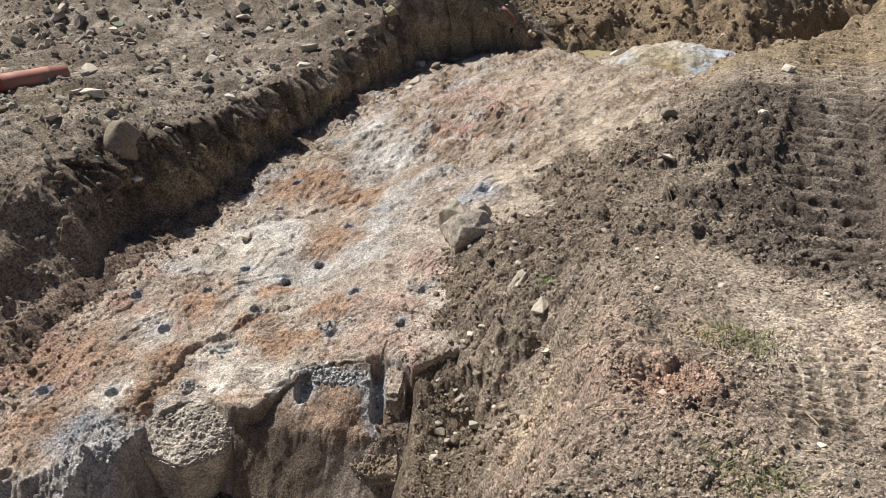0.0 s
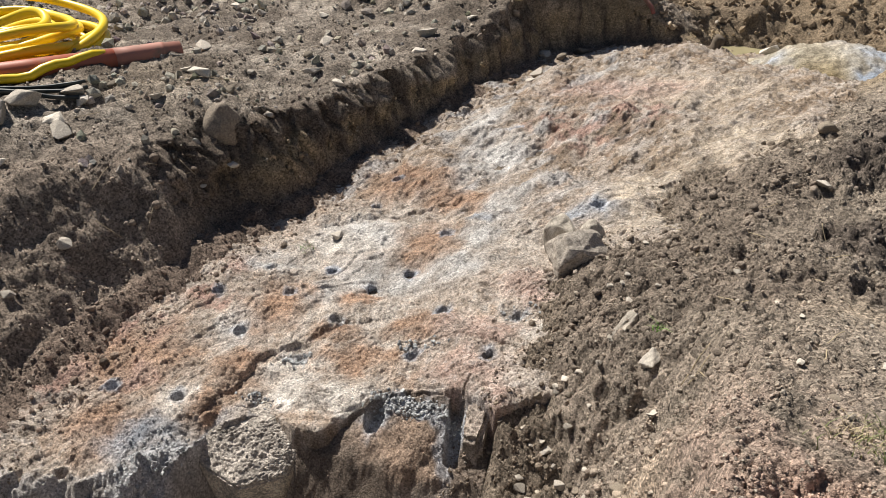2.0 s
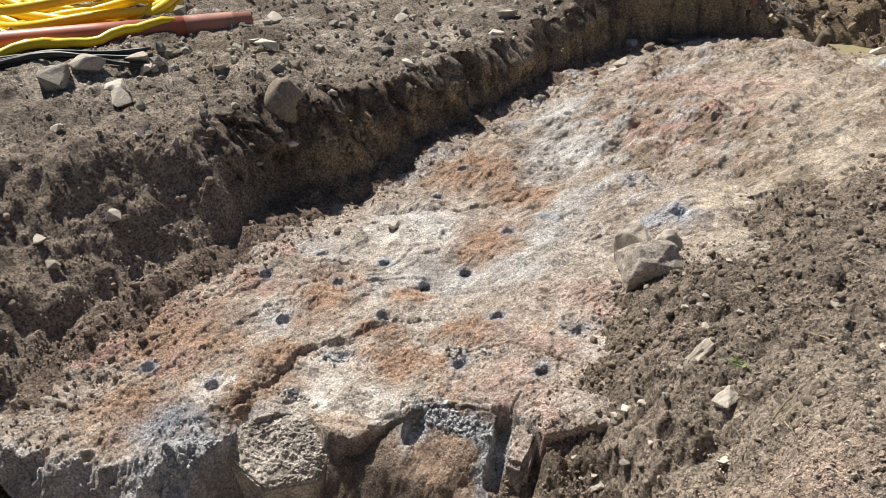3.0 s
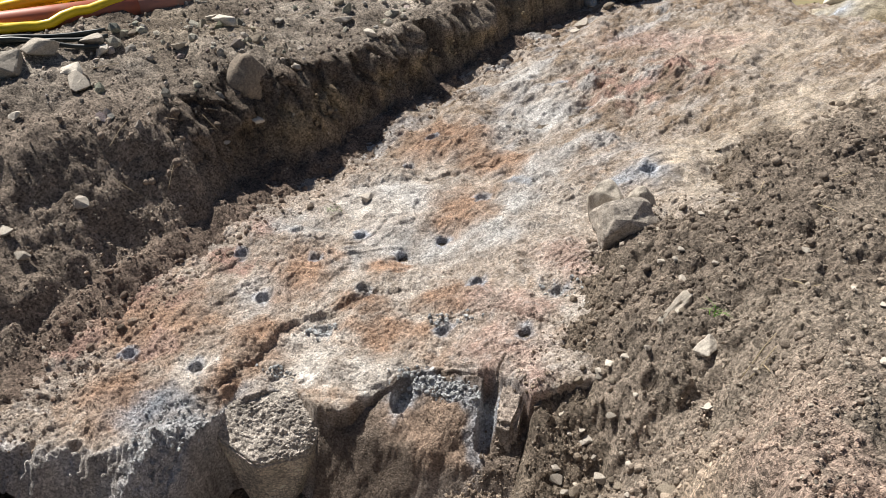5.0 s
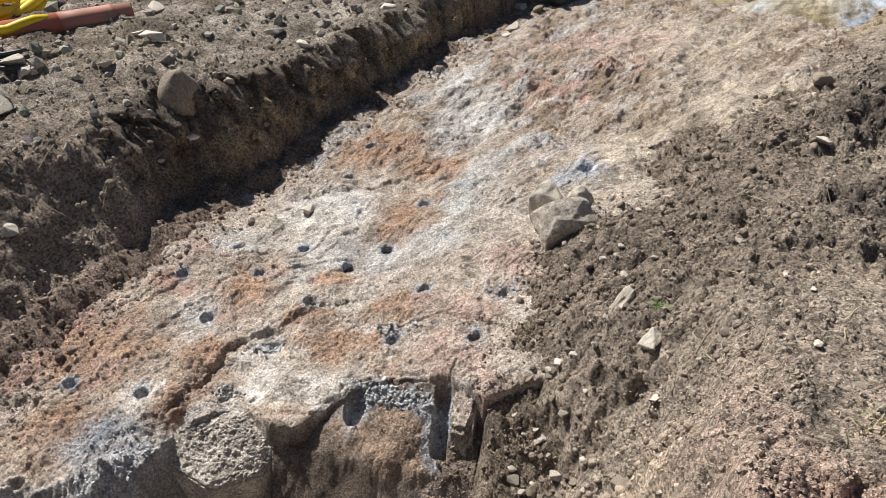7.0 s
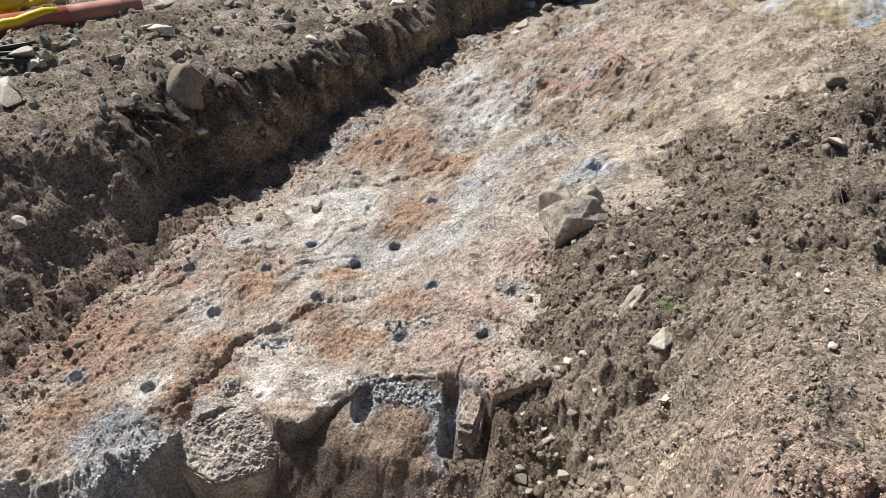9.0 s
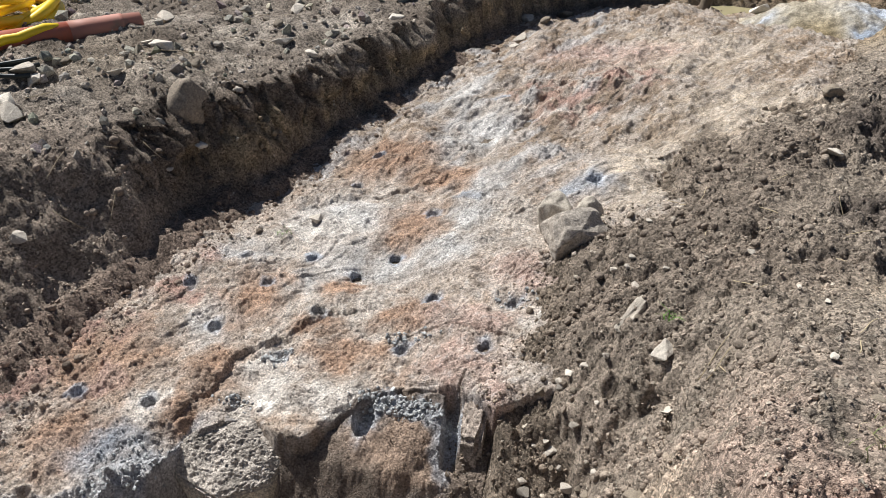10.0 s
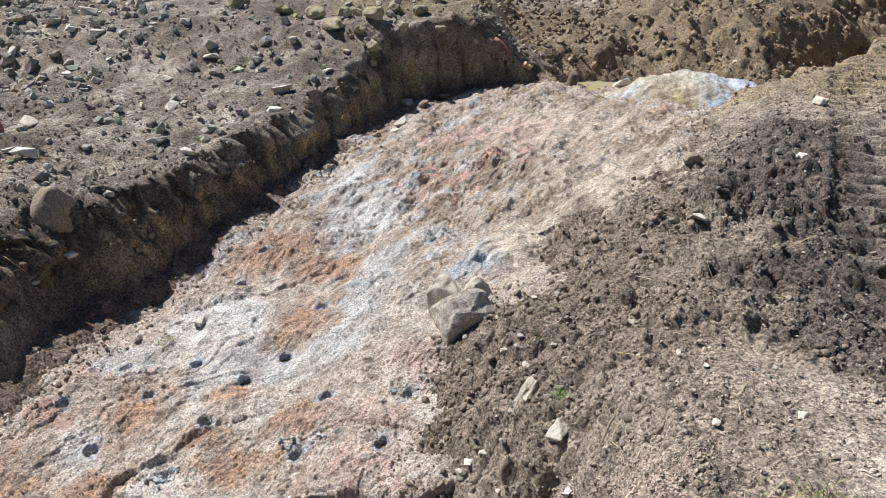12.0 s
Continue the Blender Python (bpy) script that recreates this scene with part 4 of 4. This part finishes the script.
# long slab and wedge on the slope
slab = new("rock_slab", stone_mesh("rock_slab", 102, M_CREAM, 0.8, 14, 3, 0.09))
slab.matrix_world = pose(0.03, 2.54, float(top_height(0.03, 2.54)[0]) + 0.004, -12, -14, 62) @ Matrix.Diagonal((0.2, 0.06, 0.075, 1))
tagged(slab, "long narrow grey rock slab lying on the slope", "stone")
wedge = new("rock_wedge", stone_mesh("rock_wedge", 104, M_PALE, 0.9, 9, 3, 0.04))
wedge.matrix_world = pose(0.115, 2.37, float(top_height(0.115, 2.37)[0]) + 0.02, 30, 10, 60) @ Matrix.Diagonal((0.085, 0.075, 0.09, 1))
tagged(wedge, "pale wedge-shaped stone stuck in crumbly soil", "stone")
shelf = new("rock_flake", stone_mesh("rock_flake", 107, M_CREAM, 0.6, 12, 3, 0.06))
shelf.matrix_world = pose(-0.27, 2.43, -0.36, 14, -6, 25) @ Matrix.Diagonal((0.2, 0.15, 0.13, 1))
tagged(shelf, "cream rock flake at the corner of the ledge", "stone")


# ---- pipe, hose and cables on the bank ----
def sweep(points, radius, sides=14, closed=False, hollow=0.0, wave=0.0):
    """A round bar or tube along a line of points."""
    bm = bmesh.new()
    pts = [Vector(p) for p in points]
    rings = []
    up = Vector((0, 0, 1))
    for i, p in enumerate(pts):
        a, b = pts[(i - 1) % len(pts)] if closed or i else p, pts[(i + 1) % len(pts)] if closed or i < len(pts) - 1 else p
        way = (b - a).normalized()
        right = way.cross(up)
        right = right.normalized() if right.length > 1e-4 else Vector((1, 0, 0))
        top = right.cross(way)
        rr = radius * (1 + wave * (i % 2))
        rings.append([bm.verts.new(p + (right * math.cos(t) + top * math.sin(t)) * rr) for t in [2 * math.pi * k / sides for k in range(sides)]])
    n = len(rings)
    for i in range(n if closed else n - 1):
        for k in range(sides):
            bm.faces.new((rings[i][k], rings[i][(k + 1) % sides], rings[(i + 1) % n][(k + 1) % sides], rings[(i + 1) % n][k]))
    if not closed and not hollow:
        bm.faces.new(rings[0])
        bm.faces.new(rings[-1])
    if hollow:
        for end, way in ((rings[-1], (pts[-2] - pts[-1]).normalized()), (rings[0], (pts[1] - pts[0]).normalized())):
            c = sum((v.co for v in end), Vector()) / sides
            lip = [bm.verts.new(c + (v.co - c) * hollow) for v in end]
            deep = [bm.verts.new(c + (v.co - c) * hollow + way * 0.4) for v in end]
            for k in range(sides):
                j = (k + 1) % sides
                bm.faces.new((end[k], end[j], lip[j], lip[k]))
                bm.faces.new((lip[k], lip[j], deep[j], deep[k]))
            bm.faces.new(deep)
    bmesh.ops.recalc_face_normals(bm, faces=bm.faces)
    return bm


PIPE_END, PIPE_BACK = Vector((-2.94, 4.38, 0.155)), Vector((-4.3, 2.53, 0.235))
pipe = tagged(new("drain_pipe"), "brick-red plastic drain pipe with a dusty open end", "pipe")
along = (PIPE_BACK - PIPE_END).normalized()
pipe.location = PIPE_END
part("tube", sweep([along * t for t in (0.3, 0.8, 1.3, 1.8, 2.3, 2.8)], 0.0635, 28), M_RED, pipe)
part("socket_end", sweep([along * t for t in (0.3, 0.2, 0.1, 0.02, 0.0)], 0.0645, 28, hollow=0.92), M_RED_END, pipe, "greyish dusty pipe end")

hose = tagged(new("hose_coil"), "coiled bright yellow plastic conduit heaped on the ground", "hose")
HOSE = Vector((-4.0, 4.24, 0.05))
hose.location = HOSE
rg = random.Random(21)
for k in range(11):
    r0 = (0.86, 0.78, 0.82, 0.68, 0.58, 0.72, 0.48, 0.84, 0.62, 0.75, 0.38)[k]
    ox, oy = rg.uniform(-0.1, 0.1), rg.uniform(-0.12, 0.12)
    r0 *= 0.74
    lift, tilt_x, tilt_y = 0.035 + 0.016 * k, rg.uniform(-0.12, 0.12), rg.uniform(-0.1, 0.12)
    loop = [(ox + r0 * math.cos(a), oy + r0 * 0.92 * math.sin(a), lift + 0.04 + tilt_x * r0 * math.cos(a) + tilt_y * r0 * math.sin(a) + 0.02 * math.sin(3 * a + k)) for a in [2 * math.pi * i / 64 for i in range(64)]]
    part("loop", sweep(loop, 0.029, 12, closed=True), M_YELLOW, hose)
front_way = Vector((0.806, -0.592, 0))
for lead, reach_out in ((0.35, 0.13), (0.7, 0.17)):
    line = []
    for i in range(25):
        t = i / 24
        p = PIPE_END + along * (lead + 1.7 * t) + front_way * (reach_out * math.sin(math.pi * (0.1 + 0.8 * t)) - 0.03)
        line.append((p.x - HOSE.x, p.y - HOSE.y, float(top_height(p.x, p.y)[0]) + 0.045 - HOSE.z))
    part("free_end", sweep(line, 0.026, 12), M_YELLOW, hose)

for k in range(6):
    pts = []
    for i in range(40):
        t = i / 39
        x = -4.1 + 1.15 * t + 0.02 * k
        y = 2.72 + 0.95 * t - 0.03 * k + 0.04 * math.sin(5 * t + k) + 0.25 * (1 - t) ** 2
        pts.append((x, y, None))
    hh = top_height([p[0] for p in pts], [p[1] for p in pts])
    hh = np.convolve(np.pad(hh, 3, mode="edge"), np.ones(7) / 7, mode="valid")
    cable = part("cable", sweep([(p[0], p[1], float(h) + 0.016 + 0.012 * (k % 3)) for p, h in zip(pts, hh)], 0.009 + 0.003 * (k % 2), 8), M_CABLE)
    tagged(cable, "thin black cable lying beside the red pipe", "cable", "cables beside the pipe")

# ---- twigs, straw, grass ----
twig_rng = random.Random(77)


def strand(name, x, y, length, heading, mat, label, thick=0.003, rise=0.0, group="", z=None, bend=0.15):
    n = 7
    pts = []
    for i in range(n):
        t = i / (n - 1) * length
        b = bend * math.sin(3 * i / n)
        pts.append((x + math.cos(heading + b) * t, y + math.sin(heading + b) * t))
    if z is None:
        hh = top_height([p[0] for p in pts], [p[1] for p in pts])
        level = np.polyval(np.polyfit(range(n), hh, 1), range(n)) + float(max(0, (hh - np.polyval(np.polyfit(range(n), hh, 1), range(n))).max())) * 0.6
    else:
        level = np.full(n, z)
    ob = part(name, sweep([(p[0], p[1], float(level[i]) + thick + rise * i / (n - 1)) for i, p in enumerate(pts)], thick, 6), mat)
    return tagged(ob, label, name.replace("_", " "), group)


strand("root", -2.02, 3.86, 0.2, -0.1, M_TWIG, "pale bare root sticking out of the bank", 0.0045, -0.03, z=-0.09, bend=0.3)
strand("root", -2.35, 3.62, 0.22, -0.15, M_TWIG, "thin bare root hanging from the bank", 0.003, -0.02, z=0.02, bend=0.4)
for k in range(34):
    x, y = twig_rng.uniform(0.15, 1.2), twig_rng.uniform(1.25, 3.4)
    strand("straw", x, y, twig_rng.uniform(0.03, 0.1), twig_rng.uniform(0, 6.28), M_STRAW, "dry straw stalk lying on the soil", 0.0014, 0.006, "straw on the mound")
for k in range(26):
    x, y = twig_rng.uniform(-2.9, -1.95), twig_rng.uniform(2.4, 5.0)
    if float(beside(np.array([x]), np.array([y]), BANK_FOOT)[0]) > 0.1:
        strand("twig", x, y, twig_rng.uniform(0.05, 0.15), twig_rng.uniform(0, 6.28), M_TWIG, "thin dry twig lying on the bank", 0.002, 0.015, "twigs on the bank")


def tuft(x, y, spread, blades, height, mat, label, seed):
    rg = random.Random(seed)
    bm = bmesh.new()
    xs = [(x + rg.gauss(0, spread), y + rg.gauss(0, spread * 0.7)) for _ in range(blades)]
    hs = top_height([p[0] for p in xs], [p[1] for p in xs])
    for (px, py), h in zip(xs, hs):
        a, hh, w = rg.uniform(0, 6.28), height * rg.uniform(0.4, 1.1), rg.uniform(0.0012, 0.0022)
        out = rg.uniform(0.3, 1.3) * hh
        side = Vector((-math.sin(a), math.cos(a), 0)) * w
        prev = None
        for i in range(4):
            t = i / 3
            c = Vector((px + math.cos(a) * out * t * t, py + math.sin(a) * out * t * t, h - 0.002 + hh * (t - 0.35 * t * t)))
            pair = [bm.verts.new(c - side * (1 - 0.9 * t)), bm.verts.new(c + side * (1 - 0.9 * t))]
            if prev:
                bm.faces.new((prev[0], prev[1], pair[1], pair[0]))
            prev = pair
    ob = part("grass_tuft", bm, mat)
    return tagged(ob, label, "grass", kind="stuff")


tuft(0.64, 1.8, 0.075, 260, 0.045, M_GRASS, "sparse flattened tuft of green and dry grass", 1)
tuft(0.53, 1.83, 0.035, 70, 0.04, M_STRAW, "small tuft of dry yellow grass", 4)
tuft(0.54, 1.25, 0.06, 160, 0.04, M_GRASS, "sparse tuft of short green grass", 2)
tuft(0.13, 2.485, 0.012, 16, 0.045, M_SPROUT, "tiny bright green sprout in bare soil", 3)
tuft(-1.5, 3.235, 0.02, 18, 0.03, M_SPROUT, "small green weed on the bare rock", 5)

# broken stump by the puddle, scrap of red tape on the far bank
stump = part("stump", sweep([(0.42, 6.86, -0.29), (0.44, 6.87, -0.22), (0.45, 6.88, -0.17), (0.47, 6.87, -0.13)], 0.045, 9), M_WOOD)
tagged(stump, "short broken dark wooden stump beside the puddle", "stump")
tape = part("tape_scrap", sweep([(-0.2, 7.06, 0.12), (-0.16, 7.04, 0.1), (-0.1, 7.03, 0.04), (-0.08, 7.0, 0.0)], 0.018, 6), M_TAPE)
tagged(tape, "torn scrap of faded red tape on the bank", "tape")


# ---- gravel and crumbs: thousands of small bits that nobody could count ----
def bits(name, count, seed, size_lo, size_hi, keep, tinted, label, low_r=0.85, high_r=7.5, sector=(-60, 46), power=4, sides=20):
    rg = np.random.default_rng(seed)
    lo_a, hi_a = sector
    bm = bmesh.new()
    if sides > 8:
        bmesh.ops.create_icosphere(bm, subdivisions=1 if sides < 80 else 2, radius=1.0)
    else:
        tips = [bm.verts.new(p) for p in ((1, 0, 0), (0, 1, 0), (-1, 0, 0), (0, -1, 0), (0, 0, 1), (0, 0, -1))]
        for i in range(4):
            bm.faces.new((tips[i], tips[(i + 1) % 4], tips[4]))
            bm.faces.new((tips[(i + 1) % 4], tips[i], tips[5]))
    bm.verts.index_update()
    bm.verts.ensure_lookup_table()
    base = np.array([v.co for v in bm.verts])
    tris = np.array([[v.index for v in f.verts] for f in bm.faces])
    bm.free()
    a = np.radians(rg.uniform(lo_a, hi_a, count))
    r = np.exp(rg.uniform(math.log(low_r), math.log(high_r), count))
    x, y = r * np.sin(a), 0.25 + r * np.cos(a)
    ok = rg.random(count) < keep(x, y)
    x, y, r = x[ok], y[ok], r[ok]
    n = len(x)
    size = (size_lo + (size_hi - size_lo) * rg.random(n) ** power) * (0.6 + 0.16 * r)
    z = top_height(x, y)
    q = rg.normal(size=(n, 4))
    q /= np.linalg.norm(q, axis=1, keepdims=True)
    w, i, j, k = q.T
    rot = np.stack([1 - 2 * (j * j + k * k), 2 * (i * j - k * w), 2 * (i * k + j * w), 2 * (i * j + k * w), 1 - 2 * (i * i + k * k), 2 * (j * k - i * w),
                    2 * (i * k - j * w), 2 * (j * k + i * w), 1 - 2 * (i * i + j * j)], -1).reshape(n, 3, 3)
    shape = base[None] * (1 + (0.22 if sides < 80 else 0.1) * rg.normal(size=(n, len(base), 1))) * rg.uniform(0.6, 1.15, (n, 1, 3))
    co = np.einsum("nij,nvj->nvi", rot, shape) * size[:, None, None] * 0.5
    co[..., 0] += x[:, None]
    co[..., 1] += y[:, None]
    co[..., 2] += (z + size * (0.12 if sides < 80 else 0.02))[:, None]
    tint = np.repeat(tinted(x, y, rg, n)[:, None, :], len(base), 1)
    faces = (tris[None] + (np.arange(n) * len(base))[:, None, None]).reshape(-1, 3)
    me = solid(bpy.data.meshes.new(name), co.reshape(-1, 3), faces, M_BITS, tint)
    me.polygons.foreach_set("use_smooth", np.full(len(me.polygons), sides >= 80, dtype=bool))
    return tagged(new(name, me), label, "gravel", kind="stuff")


M_BITS = grainy("bits", speck=0.2, pebble=160.0, grain=200.0, bump=0.8, pebble_bump=0.5)


def soil_keep(x, y):
    f = ground_shape(x, y)[1]
    k = np.where(f["d"] > -0.28, 0.75, np.where(f["s"] > -0.02, 0.9, np.where(f["s"] > -0.14, 0.45, 0.0)))
    k = np.where((x > -0.5) & (y < 2.4) & (y > 1.0) & (y < rock_front(x) + 0.05), 0.95, k)
    k = np.where((f["d"] > 0.35) & (y > 3.6), 0.6, k)
    return k * (0.3 + 0.7 * sm(0.5 + 1.3 * fbm(x, y, 0.3, 2, 901))) * (1 - 0.9 * ground_shape(x, y)[2])


def soil_colour(x, y, rg, n):
    c = ground_tint(x, y, None) * rg.uniform(0.7, 1.55, (n, 1))
    pale = (rg.random(n) < 0.16)[:, None]
    return np.clip(np.where(pale, np.array((0.40, 0.35, 0.29)) * rg.uniform(0.7, 1.4, (n, 1)), c), 0.02, 0.75)


def rock_keep(x, y):
    f = ground_shape(x, y)[1]
    on = (f["d"] < -0.05) & (f["s"] < 0.05) & (y > rock_front(x) - 0.2)
    heap = np.zeros(x.shape)
    for b in RUST + RED + PINK:
        heap = np.maximum(heap, np.exp(-blob(x, y, *b) ** 2))
    for b in PALE + GREY[:2]:
        heap = heap * (1 - 0.9 * np.exp(-blob(x, y, *b)))
    return np.where(on, np.clip(0.1 + 0.45 * sm(fbm(x, y, 0.2, 3, 911) * 2.2 + 0.2) + 0.75 * heap, 0, 1), 0)


def rock_colour(x, y, rg, n):
    return np.clip(rock_tint(x, y) * rg.uniform(0.65, 1.35, (n, 1)), 0.03, 0.8)


bits("gravel", 34000, 3, 0.004, 0.026, soil_keep, soil_colour, "loose crumbs of earth and small gravel")
bits("earth_crumbs", 150000, 13, 0.004, 0.016, soil_keep, soil_colour, "fine loose crumbs of dry earth", power=2.5, sides=8)
bits("rock_crumbs", 120000, 4, 0.004, 0.010, rock_keep, rock_colour, "rusty and pale rock crumbs strewn over the ledge", power=3, sides=8)


def rubble_keep(x, y):
    d = beside(x, y, BANK_FOOT)
    k = 0.3 + 0.7 * sm((-2.7 - x) / 0.9) * sm((y - 4.7) / 0.9)
    k = np.where((x < -2.95) & (y < 4.9) & (y > 2.6), 0.08, k)
    return np.where((d > 0.25) & (y > 3.0) & (x < -0.3), k * (0.3 + 0.7 * sm(0.5 + fbm(x, y, 0.5, 2, 921))), 0)


def rubble_colour(x, y, rg, n):
    c = np.array((0.36, 0.325, 0.28)) * rg.uniform(0.55, 1.4, (n, 1))
    return np.clip(c + rg.normal(0, 0.012, (n, 3)), 0.05, 0.7)


def spoil_keep(x, y):
    d = beside(x, y, BANK_FOOT)
    return np.where((d > 0.02) & (y > 6.2) & (x > -0.4), 0.7, 0)


def spoil_colour(x, y, rg, n):
    return np.clip(ground_tint(x, y, None) * rg.uniform(0.75, 1.35, (n, 1)), 0.03, 0.6)


bits("rubble", 15000, 7, 0.008, 0.06, rubble_keep, rubble_colour, "dense rubble of pale grey broken stone on the bank", 3.0, 10.5, (-52, 0), 3.4)
bits("soil_clods", 12000, 8, 0.006, 0.04, spoil_keep, spoil_colour, "heaped clods of brown earth behind the puddle", 5.8, 10.5, (-6, 34), 2.4)


def clod_keep(x, y):
    f = ground_shape(x, y)[1]
    k = f["dark"] * (1 - 0.8 * f["track"]) + sm((f["s"] + 0.12) / 0.1) * sm((0.7 - f["s"]) / 0.4) * sm((y - 1.7) / 0.4) * sm((4.6 - y) / 0.8)
    k = np.maximum(k, 0.6 * sm((f["d"] + 0.3) / 0.1) * sm((0.5 - f["d"]) / 0.2) * sm((y - 1.9) / 0.3) * sm((7.0 - y) / 0.5) * sm((0.2 - x) / 0.3))
    return np.clip(k * sm(0.45 + 1.4 * fbm(x, y, 0.25, 3, 931)), 0, 1)


def clod_colour(x, y, rg, n):
    return np.clip(ground_tint(x, y, None) * rg.uniform(0.7, 1.3, (n, 1)), 0.03, 0.6)


bits("earth_clods", 20000, 14, 0.009, 0.036, clod_keep, clod_colour, "crumbly clods of dark churned earth", 1.4, 7.0, (-56, 38), 2.6, 80)


def dust_keep(x, y):
    return np.clip(np.exp(-blob(x, y, -0.64, 2.34, 0.17, 0.03) ** 2) + np.exp(-blob(x, y, -0.79, 2.36, 0.05, 0.03)) + 0.8 * np.exp(-blob(x, y, -1.27, 2.295, 0.04, 0.03))
                   + 0.7 * np.exp(-blob(x, y, -0.75, 2.64, 0.07, 0.03)) + 0.5 * np.exp(-blob(x, y, -1.2, 2.53, 0.05, 0.04)) + 0.5 * np.exp(-blob(x, y, -0.38, 2.84, 0.06, 0.03)) + 0.35 * np.exp(-blob(x, y, -1.52, 1.95, 0.1, 0.13)), 0, 1)


def dust_colour(x, y, rg, n):
    return np.array((0.42, 0.43, 0.435)) * rg.uniform(0.65, 1.3, (n, 1))


bits("drill_dust", 26000, 9, 0.006, 0.022, dust_keep, dust_colour, "blue-grey clumps of drill dust round the holes", 1.9, 2.9, (-46, -6), 2.0)
